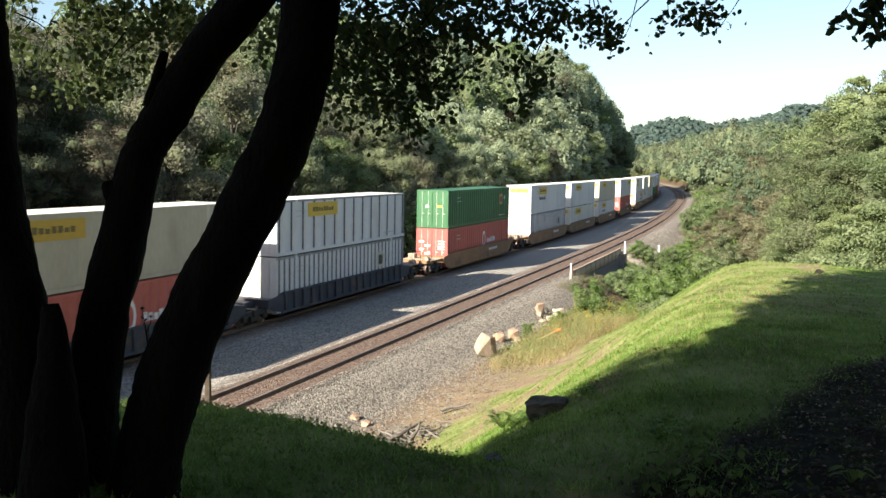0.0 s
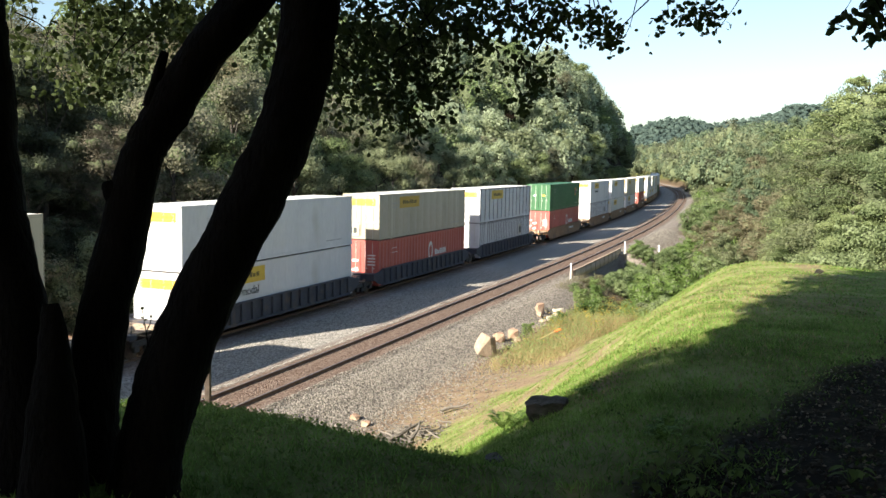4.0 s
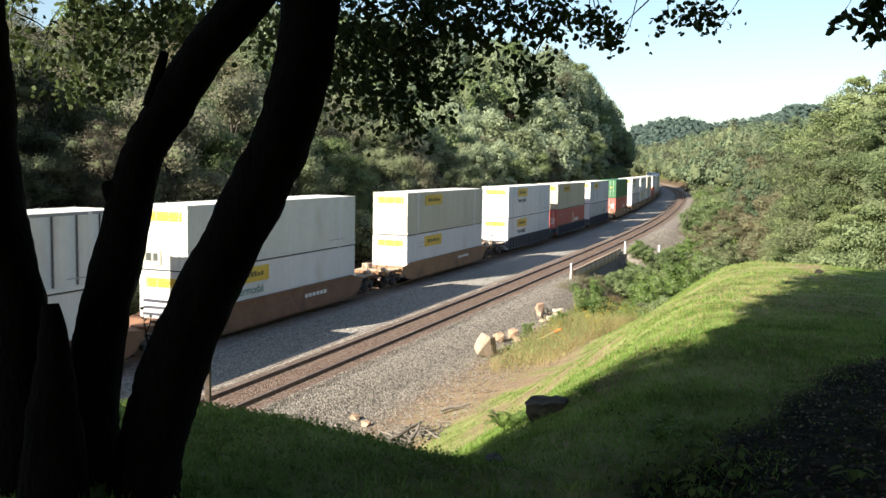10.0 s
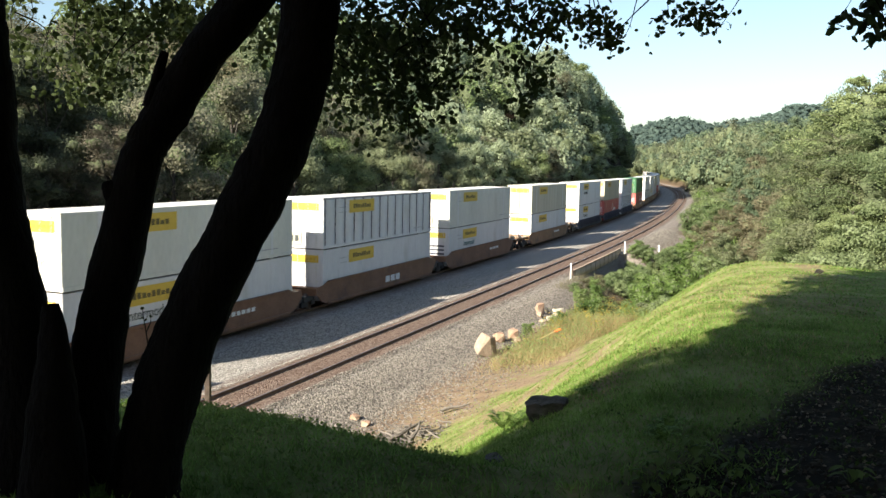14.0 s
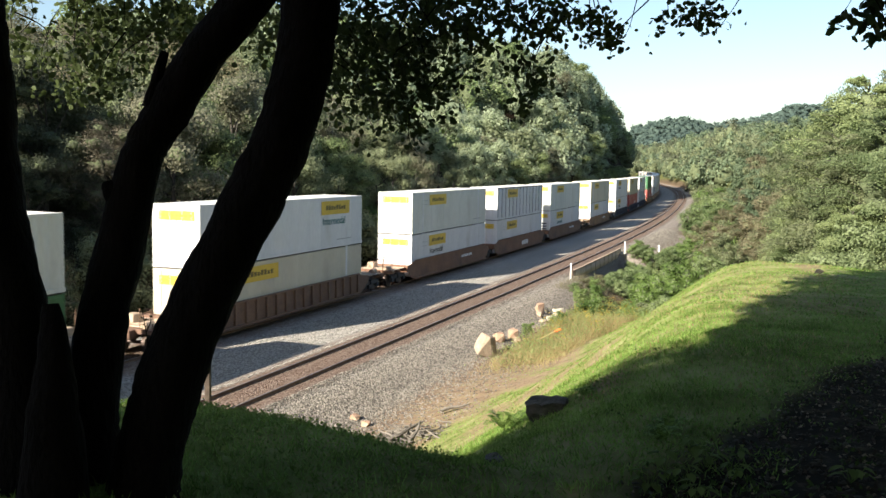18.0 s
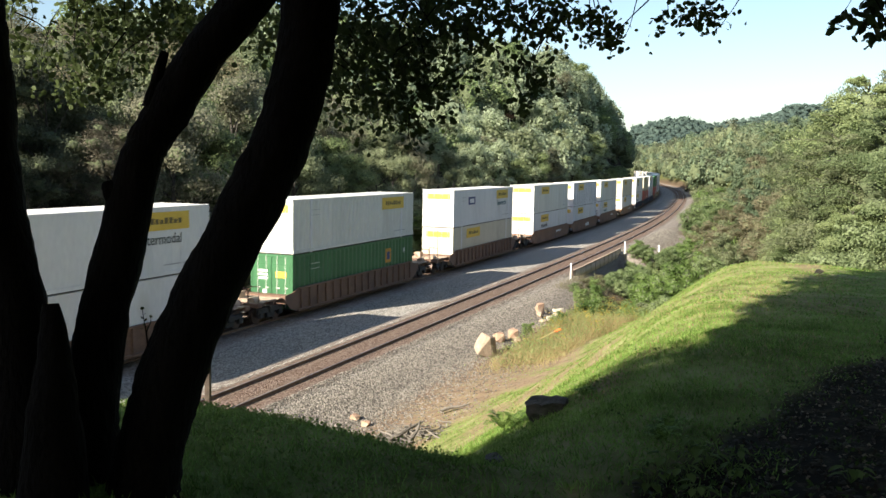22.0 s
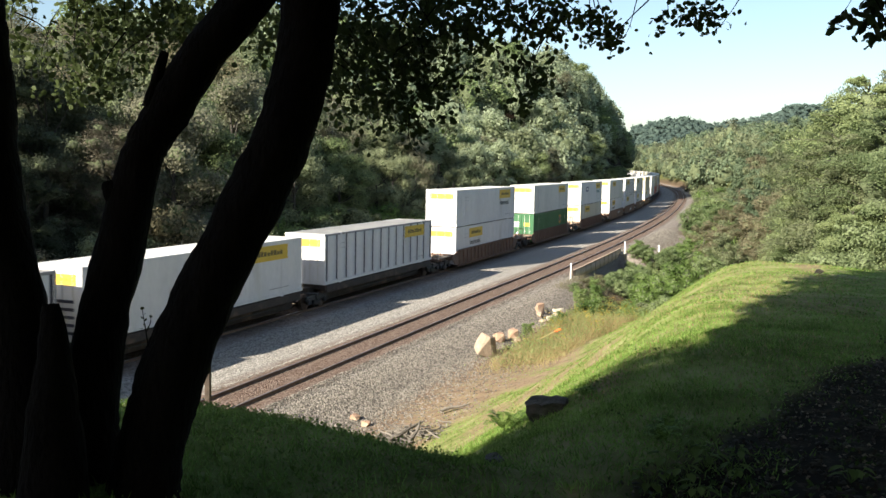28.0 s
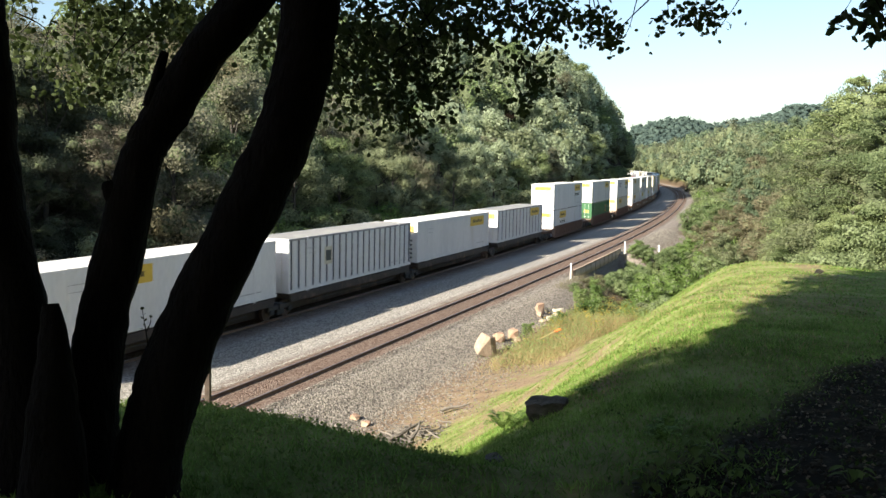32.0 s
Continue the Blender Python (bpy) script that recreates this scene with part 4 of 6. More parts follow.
# rear end of each stack at 6 s, upper box, lower box, car, coupler at its rear, coupler at its front
STACKS = [
    (354.0, "white_fwd", "white_plain", "car_brown", True, True),
    (330.0, "grey", "white_plain", "car_tan", False, True),
    (310.0, "white_plain", "white_word", "car_tan", False, False),
    (290.0, "striped_fwd", "red", "car_tan", True, False),
    (266.0, "white_word", "green", "car_rib", True, True),
    (242.0, "tan_two", "white_word", "car_tan", False, True),
    (222.0, "grey", "white_plain", "car_tan", False, False),
    (202.0, "white_word", "white_fwd", "car_tan", True, False),
    (176.0, "white_fine", "red", "car_brown", True, True),
    (153.1, "tan_two", "white_word", "car_tan", False, True),
    (133.0, "white_plain", "grey", "car_tan", False, False),
    (113.85, "white_word", "white_panel", "car_tan", True, False),
    (89.8, "green", "red", "car_tan", True, True),
    (65.2, "striped_rear", "white_panel", "car_blue", False, True),
    (45.25, "tan", "red", "car_blue", False, False),
    (25.3, "white_word", "white_word", "car_blue", True, False),
    (1.45, "tan_two", "white_plain", "car_tan", True, True),
    (-22.6, "grey_unit", "white_louvre", "car_brown", False, True),
    (-42.6, "striped", "white_plain", "car_brown", False, False),
    (-62.1, "grey", "white_word", "car_brown", True, False),
    (-86.1, "white_blue", "tan_two", "car_rib", True, True),
    (-110.3, "white_fine", "green_low", "car_rib", True, True),
    (-133.75, "white_fwd", "white_word", "car_rib", True, True),
]
SINGLES = [(-155.1, "striped_fwd", True), (-173.8, "white_bare", False), (-191.2, "striped_panel", False), (-208.6, "white_plain", False)]
TRAIN = []
_used = set()


def take(kind):
    if kind in _used:
        return copy_thing(BOXES[kind], pose(0, 0, 0))
    _used.add(kind)
    return BOXES[kind]


for i, (s6, upper, lower, style, re, fe) in enumerate(STACKS):
    mid = s6 + LONG / 2
    TRAIN.append((car_of(style, re, fe, s6 == -42.6), mid, 0.0))
    TRAIN.append((take(lower), mid, 0.36))
    TRAIN.append((take(upper), mid, 0.36 + TALL + 0.05))
for s6, kind, first in SINGLES:
    mid = s6 + LONG / 2
    car = spine_car("rusty flat spine car carrying one container", first)
    TRAIN.append((car, mid, 0.0))
    TRAIN.append((take(kind), mid, 1.25))
for kind, ob in BOXES.items():
    if kind not in _used:
        for o in (*ob.children_recursive, ob):
            bpy.data.objects.remove(o)


def travelled(t):
    """How far the train has gone since 6 s."""
    return 8.05 * (t - 6)


def motions():
    times = [i * 1.0 for i in range(33)]
    for ob, mid, lift in TRAIN:
        rows = []
        for t in times:
            s = mid + travelled(t)
            xa, ya, _ = line(s - 6.5)
            xb, yb, _ = line(s + 6.5)
            xm, ym, _ = line(s)
            h = math.degrees(math.atan2(float(yb - ya), float(xb - xa)))
            rows.append((t, pose(float(xm), float(ym), float(grade(s)) + lift, 0, 0, h)))
        walk(ob, rows)


# ---------- trees ----------
def tree_meshes(seed, height, spread, leaf, n, trunk_r, low=0.25, cone=0.0, limbs=7, skirt=0, clump=1.0):
    """Trunk-and-limbs and crown meshes of one broadleaf tree."""
    r = np.random.default_rng(seed)
    rr = random.Random(seed)
    top = Vector((rr.uniform(-0.4, 0.4), rr.uniform(-0.4, 0.4), height * 0.86))
    parts = [tube("t", [(0, 0, -0.4), (rr.uniform(-0.15, 0.15), 0, height * 0.3), tuple(top * 0.65 + Vector((0.2, 0.1, 0))), tuple(top)], [trunk_r * 1.25, trunk_r, trunk_r * 0.6, trunk_r * 0.15], None, 7)]
    centres, radii = [], []
    for i in range(limbs):
        f = lerp(low + 0.05, 0.85, i / (limbs - 1))
        a = i * 2.4 + rr.uniform(-0.4, 0.4)
        reach = spread * (1 - 0.75 * max(0, f - 0.45) / 0.5 * (0.6 + cone)) * rr.uniform(0.6, 0.95)
        base = Vector((0, 0, height * f * 0.8))
        tip = Vector((math.cos(a) * reach, math.sin(a) * reach, height * f + rr.uniform(0, 0.1) * height))
        parts.append(tube("l", [base, base.lerp(tip, 0.5) + Vector((0, 0, -0.02 * height)), tip], [trunk_r * 0.45, trunk_r * 0.28, trunk_r * 0.06], None, 5))
        for k in range(4):
            q = base.lerp(tip, rr.uniform(0.55, 1.1)) + Vector((rr.uniform(-1, 1), rr.uniform(-1, 1), rr.uniform(-0.4, 0.9))) * spread * 0.25
            centres.append(q)
            radii.append(spread * rr.uniform(0.2, 0.36))
    for k in range(skirt):
        a = k * 2.4
        centres.append(Vector((math.cos(a), math.sin(a), 0)) * spread * rr.uniform(0.3, 0.85) + Vector((0, 0, height * rr.uniform(0.04, 0.4))))
        radii.append(spread * rr.uniform(0.22, 0.36))
    for k in range(5):
        centres.append(Vector((rr.uniform(-1, 1) * spread * 0.3, rr.uniform(-1, 1) * spread * 0.3, height * rr.uniform(0.78, 0.95))))
        radii.append(spread * rr.uniform(0.2, 0.34))
    C = np.array([tuple(c) for c in centres])
    R = np.array(radii) * clump
    pick = r.choice(len(C), n, p=R ** 2 / (R ** 2).sum())
    d = r.normal(size=(n, 3))
    d /= np.linalg.norm(d, axis=1)[:, None]
    P = C[pick] + d * (R[pick] * r.uniform(0.5, 1.18, n))[:, None] * np.array([1, 1, 0.75])
    inside = cores(C, np.stack([R, R, R * 0.75], -1) * 0.44, r, FINE_BALL, 0.25)
    return join(parts), join([inside, leaves_out(P, d, leaf, r, ratio=0.65)]), len(inside[1])


def layered_tree(seed, height, spread, leaf, n, trunk_r):
    """A tall tree whose foliage lies in drooping sprays, one above the other."""
    r = np.random.default_rng(seed)
    parts = [tube("t", [(0, 0, -0.4), (0.1, 0.05, height * 0.35), (-0.1, 0.1, height * 0.7), (0, 0, height)], [trunk_r * 1.3, trunk_r, trunk_r * 0.55, 0.02], None, 7)]
    count = 100
    P, N, mid, size = [], [], [], []
    for i in range(count):
        f = (i + 0.5) / count
        wide = spread * math.sqrt(max(0.02, 1 - ((f - 0.28) / 0.74) ** 2))
        a = i * 2.4 + r.normal() * 0.3
        reach = wide * r.uniform(0.62, 1.12)
        h = height * (0.05 + 0.93 * f) + r.normal() * 0.2
        out, side = np.array([math.cos(a), math.sin(a), 0]), np.array([-math.sin(a), math.cos(a), 0])
        lift = lerp(-0.05, 0.35, f)
        base = np.array([0, 0, h - 0.3])
        tip = out * reach + np.array([0, 0, h + lift * reach])
        parts.append(tube("l", [tuple(base), tuple((base + tip) / 2 + np.array([0, 0, 0.12 * reach])), tuple(tip)], [trunk_r * 0.3, trunk_r * 0.18, 0.01], None, 4))
        m = int(n / count * (0.4 + 0.9 * wide / spread))
        u = r.uniform(0.3, 1.06, m) ** 0.8
        lat = r.normal(size=m) * reach * 0.18 * (1.25 - 0.55 * u)
        arch = 0.12 * reach * np.sin(np.clip(u, 0, 1) * math.pi)
        q = base + (tip - base) * u[:, None] + side * lat[:, None]
        q[:, 2] += arch - 0.5 * lat ** 2 / max(reach, 0.4) + r.normal(size=m) * 0.05 * reach - 0.1 * reach * np.clip(u - 0.8, 0, 1) * 3
        P.append(q)
        N.append(out * 0.65 + side * (lat / max(reach, 0.4))[:, None] + np.array([0, 0, 0.6]) + np.zeros((m, 3)))
        if i % 5 == 0:
            mid.append((0, 0, h - 0.1 * height))
            size.append((wide * 0.36, wide * 0.36, height * 0.08))
    inside = cores(np.array(mid), np.array(size), r, FINE_BALL, 0.2)
    return join(parts), join([inside, leaves_out(np.concatenate(P), np.concatenate(N), leaf, r, ratio=0.6, stray=0.5)]), len(inside[1])


SPECIES = []


def species(seed, height, spread, leaf, n, trunk_r, mat, **k):
    w, l, inner = (tree_meshes if k else layered_tree)(seed, height, spread, leaf, n, trunk_r, **k)
    crown = mesh_from("crown", *l, [M[mat], M["crown_inside"]])
    crown.polygons.foreach_set("material_index", (np.arange(len(l[1])) < inner).astype(np.int32))
    SPECIES.append((mesh_from("trunk", *w, M["bark_far"], True), crown))
    return len(SPECIES) - 1


def tree(kind, s, o, size=1.0, words="tall green broadleaf tree on the wooded slope", group="trees along the railway", name="tree"):
    root = tagged(new(name), words, "tree", group=group)
    for me, nm in zip(SPECIES[kind], ("trunk", "crown")):
        part(nm, me, None, root)
    p = place(s, o)
    root.matrix_basis = Matrix.LocRotScale(p, Euler((0, 0, rng.uniform(0, 6.28))), (size, size, size * rng.uniform(0.9, 1.12)))
    return root


wood_kinds = [species(11 + i, 14, 4.2, 0.2, 17000, 0.2, m, low=0.06, limbs=9) for i, m in enumerate(("leaf_wood", "leaf_bank", "leaf_wood", "leaf_dry"))]
wood_kinds.insert(3, species(18, 14, 4.2, 0.34, 8500, 0.2, "leaf_haze", low=0.06, limbs=9))
# trees in the darkened leaf colours that carry the slope's shade
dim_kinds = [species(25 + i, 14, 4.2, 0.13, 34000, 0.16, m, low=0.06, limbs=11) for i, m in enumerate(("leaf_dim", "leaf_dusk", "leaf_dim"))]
near_bank = [species(35 + i, 12.5, 4.4, 0.115, 60000, 0.12, m) for i, m in enumerate(("leaf_warm", "leaf_bank", "leaf_olive", "leaf_warm"))]
bank_kinds = [species(31 + i, 12.5, 4.0, 0.22, 14000, 0.17, m, low=0.03, limbs=9, skirt=12, clump=0.78) for i, m in enumerate(("leaf_light", "leaf_olive", "leaf_bank", "leaf_brown"))]
far_bank = [species(45 + i, 12.5, 4.0, 0.3, 9000, 0.17, m, low=0.03, limbs=9, skirt=12, clump=0.78) for i, m in enumerate(("leaf_wood", "leaf_blue", "leaf_warm"))]
conifer = species(41, 13, 2.6, 0.4, 3000, 0.15, "leaf_blue", low=0.08, cone=1.0, limbs=12)
shrub_kinds = [species(51 + i, 2.6, 1.7, 0.1, 6500, 0.03, m, low=0.05, limbs=8) for i, m in enumerate(("leaf_shrub", "leaf_light", "leaf_weed", "leaf_olive", "leaf_brown"))]
big_shrub = [species(57 + i, 5.6, 3.1, 0.14, 15000, 0.07, m, low=0.05, limbs=7, skirt=12, clump=0.8) for i, m in enumerate(("leaf_warm", "leaf_brown"))]

# first rows of the wood behind the train
rng = np.random.default_rng(101)
n = 0
s = -20.0
while s < 230:
    for row in range(3 if s < 70 else 2):
        o = -11.0 - row * (5.0 if s < 70 else 6.5) - rng.uniform(0, 3.5)
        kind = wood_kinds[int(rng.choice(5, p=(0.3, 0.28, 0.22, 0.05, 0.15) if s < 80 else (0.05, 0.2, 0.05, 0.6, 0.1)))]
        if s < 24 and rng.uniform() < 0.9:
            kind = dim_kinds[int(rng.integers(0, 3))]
        tree(kind, s + rng.uniform(-2.5, 2.5), o, rng.uniform(0.75, 1.05) * (0.82 if row == 0 else 1.0), "green broadleaf tree at the foot of the wooded hill", "trees behind the train")
    for k in range(2 if s < 70 else 1):
        pick = int(rng.integers(0, 4))
        tree(shrub_kinds[pick if s > 24 else 3 + pick % 2], s + rng.uniform(-3, 3), -7.6 - rng.uniform(0, 3), rng.uniform(0.9, 2.0), "leafy shrub at the edge of the wood", "shrubs behind the train", "shrub")
    s += 4.6 if s < 70 else 6.0 if s < 120 else 8.0


def wood(name, words, spots, leaf, per, mats, seed, tall=13.0, spread=4.2):
    """A distant wood: crowns of many clumps, joined."""
    r = np.random.default_rng(seed)
    spots = np.asarray(spots)
    x, y, _ = line(spots[:, 0], spots[:, 1])
    z = ground_z(spots[:, 0], spots[:, 1])
    nt = len(spots)
    H = tall * r.uniform(0.75, 1.15, nt)
    W = spread * r.uniform(0.75, 1.2, nt)
    idx = np.repeat(np.arange(nt), per)
    m = len(idx)
    lobes = r.normal(size=(nt, 16, 3)) + np.array([0, 0, 0.5])
    lobes /= np.linalg.norm(lobes, axis=2)[:, :, None]
    lob = lobes[idx, r.integers(0, 16, m)]
    d = r.normal(size=(m, 3)) + lob * 0.7 + np.array([0, 0, 0.3])
    d /= np.linalg.norm(d, axis=1)[:, None]
    q = lob * 0.62 + d * 0.36 * r.uniform(0.55, 1.25, m)[:, None]
    P = np.stack([x[idx] + q[:, 0] * W[idx], y[idx] + q[:, 1] * W[idx], z[idx] + H[idx] * (0.6 + 0.4 * q[:, 2])], -1)
    inside = cores(np.stack([x, y, z + H * 0.58], -1), np.stack([W * 0.5, W * 0.5, H * 0.21], -1), r, FINE_BALL, 0.2)
    me = mesh_from(name, *join([inside, leaves_out(P, d, leaf, r, ratio=0.8)]), [*(M[k] for k in mats), M["crown_inside"]])
    mi = r.integers(0, len(mats), nt)
    mi = np.concatenate([np.full(nt * len(FINE_BALL[1]), len(mats)), mi[idx]]).astype(np.int32)
    me.polygons.foreach_set("material_index", mi)
    tagged(new(name, me), words, "wood", kind="stuff")


rng = np.random.default_rng(102)
spots = []
for s in np.arange(-40, 340, 7.5):
    for o in np.arange(-23 + 9 * (s > 110), -95, -6.0):
        spots.append((s + rng.uniform(-3, 3), o + rng.uniform(-3, 3)))
spots = np.array(spots)
wood("hillside_wood", "brownish-green broadleaf wood on the hillside, shade put into its leaf colours", spots[spots[:, 0] < 26], 0.28, 1700, ("leaf_dry", "leaf_dusk", "leaf_dim", "leaf_dusk", "leaf_brown"), 9)
wood("hillside_wood", "dense olive-green broadleaf wood on the shaded hillside", spots[(spots[:, 0] >= 26) & (spots[:, 0] < 85)], 0.28, 1700, ("leaf_wood", "leaf_dry", "leaf_brown", "leaf_wood", "leaf_dusk"), 5)
wood("hillside_wood", "dense green broadleaf wood on the far hillside, leaves paled for haze", spots[spots[:, 0] >= 85], 0.54, 820, ("leaf_haze", "leaf_light", "leaf_haze", "leaf_haze", "leaf_wood"), 8)
spots = []
for s in np.arange(235, 560, 10):
    for o in np.concatenate([np.arange(-14, -40, -9), np.arange(15.5, 140, 9)]):
        spots.append((s + rng.uniform(-4, 4), o + rng.uniform(-4, 4)))
for s in np.arange(60, 235, 8):
    for o in np.arange(48, 170, 9):
        spots.append((s + rng.uniform(-4, 4), o + rng.uniform(-4, 4)))
for s in np.arange(565, 820, 15):
    for o in np.arange(-70, 110, 13):
        spots.append((s + rng.uniform(-5, 5), o + rng.uniform(-5, 5)))
wood("valley_wood", "dense green broadleaf wood in the valley", spots, 0.72, 360, ("leaf_wood", "leaf_blue", "leaf_dim", "leaf_blue"), 6)

# trees and shrubs on the right of the line
rng = np.random.default_rng(103)
BANK = "sunlit leafy green tree on the low bank"
for s, o, size in ((41, 28.4, 1.1), (45, 30.2, 1.25), (49, 28.6, 1.15), (52, 31.5, 1.3), (57, 29.2, 1.25), (61, 31.5, 1.35), (64, 28.7, 0.95), (70, 31, 1.2), (47, 33, 1.3), (38, 31, 1.2), (40.5, 30.2, 1.0), (36.5, 29.2, 0.75), (76, 28.8, 0.95), (36, 36, 1.2), (46.5, 26.9, 0.7), (52, 27.2, 0.75), (42, 26.2, 0.55)):
    tree(near_bank[int(rng.integers(0, 4))], s, o, size * 0.97, BANK, "trees on the low bank")
s = 64.0
while s < 235:
    for row, (o, size) in enumerate(((18.5, 0.4), (24, 0.7 + 0.22 * float(smooth(90, 140, s))), (30, 0.85 + 0.12 * float(smooth(90, 140, s))), (37, 0.9))):
        if row < 3 or s > 100:
            mix = (0.1, 0.3, 0.1, 0.5) if row < 2 and s < 125 else (0.35, 0.3, 0.35, 0.0)
            kind = bank_kinds[int(rng.choice(4, p=mix))]
            if s > 122:
                kind = far_bank[int(rng.integers(0, 3))]
            tree(kind, s + rng.uniform(-2, 2), o + rng.uniform(-1.8, 1.8), size * rng.uniform(0.85, 1.05), BANK, "trees on the low bank")
    s += 7.0
for s, o, size in ((84, 22, 0.62), (90, 23, 0.75), (99, 22, 0.7), (110, 21.5, 0.75), (125, 20, 0.7)):
    tree(conifer, s, o, size, "blue-green conifer among the trees of the bank", "trees on the low bank")
for i in range(80):
    s = rng.uniform(27, 110)
    o = rng.uniform(13.2, 25)
    if (s < 46 and o < 16) or (s > 44 and o < 16.0):
        continue
    kind = shrub_kinds[int(rng.choice(4, p=(0.5, 0.15, 0.2, 0.15)))]
    tree(kind, s, o, rng.uniform(0.55, 1.15) * (0.8 if s < 45 else 1.1), "leafy green shrub beside the railway", "shrubs on the low bank", "shrub")
for i in range(58):
    s = rng.uniform(105, 330)
    tree(shrub_kinds[int(rng.choice(5, p=(0.25, 0.25, 0.05, 0.3, 0.15)))], s, rng.uniform(13.6, 18.5), rng.uniform(1.0, 2.1), "leafy green shrub beside the railway", "shrubs on the low bank", "shrub")
for i in range(24):
    tree(shrub_kinds[int(rng.choice((0, 1, 2)))], rng.uniform(44, 66), rng.uniform(12.6, 15.5), rng.uniform(0.4, 0.6), "leafy green shrub below the bridge", "shrubs on the low bank", "shrub")
for i in range(12):
    tree(shrub_kinds[int(rng.choice((0, 1)))], rng.uniform(65.5, 71), rng.uniform(11.3, 12.8), rng.uniform(0.22, 0.4), "low leafy weed clump beside the gravel", "shrubs on the low bank", "shrub")
for i in range(20):
    tree(shrub_kinds[int(rng.choice((0, 1)))], rng.uniform(63, 82), rng.uniform(14.3, 16.0), rng.uniform(0.35, 0.65), "low leafy weed clump beside the gravel", "shrubs on the low bank", "shrub")
for i in range(28):
    tree(shrub_kinds[int(rng.choice((0, 0, 1, 3)))], rng.uniform(47, 112), rng.uniform(14.6, 17), rng.uniform(0.3, 0.6), "low leafy weed clump beside the gravel", "shrubs on the low bank", "shrub")
for i in range(20):
    tree(shrub_kinds[int(rng.choice((0, 0, 2)))], rng.uniform(30, 44), rng.uniform(14.2, 19.5), rng.uniform(0.35, 0.6), "leafy green shrub beside the railway", "shrubs on the low bank", "shrub")
for s, o, size in ((46.5, 12.4, 0.5), (48, 12.2, 0.6), (50, 12.4, 0.66), (52, 12.3, 0.68), (54, 12.6, 0.7), (56, 12.7, 0.66), (58, 12.9, 0.7), (60, 12.9, 0.62), (66.2, 11.5, 0.32), (67.2, 12.0, 0.42), (68.6, 12.4, 0.45), (64.0, 12.1, 0.4), (65.2, 12.6, 0.45), (66.5, 13.2, 0.45), (63.0, 12.8, 0.5), (67.5, 14.0, 0.5), (61.5, 13.4, 0.6)):
    tree(shrub_kinds[1], s, o, size, "leafy green shrub below the bridge", "shrubs on the low bank", "shrub")
for s, o, size, kind in ((38.5, 11.9, 0.27, 1), (40.5, 12.2, 0.32, 4), (42.5, 12.4, 0.3, 0), (37.0, 12.6, 0.36, 0), (39.5, 13.2, 0.4, 0), (35.0, 13.2, 0.38, 2), (33.0, 14.0, 0.32, 1), (44.5, 12.4, 0.3, 4), (36.0, 13.8, 0.4, 0), (25.6, 14.1, 0.24, 0), (24.8, 13.9, 0.22, 1), (22.2, 13.2, 0.22, 0), (34.5, 14.6, 0.4, 2)):
    tree(shrub_kinds[kind], s, o, size, "small leafy shrub among the weeds", "shrubs on the low bank", "shrub")
for s, o, size in ((36, 29.5, 1.2), (34, 31, 1.3), (39.5, 29, 1.1), (33, 29, 1.0), (37.5, 27.4, 0.9), (42, 26.6, 0.9), (46, 27, 1.0), (51, 26.5, 1.0)):
    tree(big_shrub[0], s, o, size, "tall leafy shrub in front of the trees", "shrubs on the low bank", "shrub")
for s, o, size in ((62, 25.5, 1.0), (67, 23.5, 1.05), (58, 24.5, 0.85), (73, 25, 1.1), (80, 22, 1.0), (88, 23, 1.1)):
    tree(big_shrub[1], s, o, size, "brownish leafy shrub among the green trees", "shrubs on the low bank", "shrub")

# far ridges
rng = np.random.default_rng(104)
def ridge(name, dist, x0, x1, top, n, seed):
    """A wooded ridge far off: crowns of coarse clumps on a rising face."""
    r = np.random.default_rng(seed)
    u, f = r.uniform(0, 1, n), r.uniform(0, 1, n) ** 0.7
    x = x0 + (x1 - x0) * u
    h = np.array([top(v) for v in u])
    P = np.stack([x, dist + 260 * f, h * f + 2], -1)
    wide = r.uniform(3.0, 6.0, n)
    inside = cores(P, np.stack([wide, wide, wide * 0.7], -1) * 0.7, r, BALL)
    d = r.normal(size=(n * 14, 3))
    d /= np.linalg.norm(d, axis=1)[:, None]
    P = np.repeat(P, 14, 0) + d * np.repeat(wide, 14)[:, None] * np.array([1, 1, 0.75]) * r.uniform(0.75, 1.1, n * 14)[:, None]
    xs = np.linspace(x0, x1, 80)
    hs = np.array([top(v) for v in np.linspace(0, 1, 80)])
    B = np.concatenate([np.stack([xs, dist + 266 * f + 0 * xs, hs * f - 0.5], -1) for f in (0.0, 0.35, 0.7, 1.0)])
    BF = np.array([(j * 80 + i, j * 80 + i + 1, j * 80 + 81 + i, j * 80 + 80 + i) for j in range(3) for i in range(79)])
    tagged(new(name, mesh_from(name, *join([(B, BF), inside, leaves_out(P, d, 2.0, r, ratio=0.9)]), M["far_wood"])), "dark wooded ridge on the horizon", "hill", kind="stuff")


ridge("far_ridge", 900, 150, 800, lambda u: 20 + 44 * float(smooth(0.0, 0.2, u)) + 23 * float(smooth(0.27, 0.5, u)) - 3 * math.sin(u * 23) + 2 * math.sin(u * 61), 3600, 31)

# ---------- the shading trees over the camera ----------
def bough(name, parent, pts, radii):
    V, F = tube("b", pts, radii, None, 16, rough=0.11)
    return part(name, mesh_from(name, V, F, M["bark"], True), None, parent)


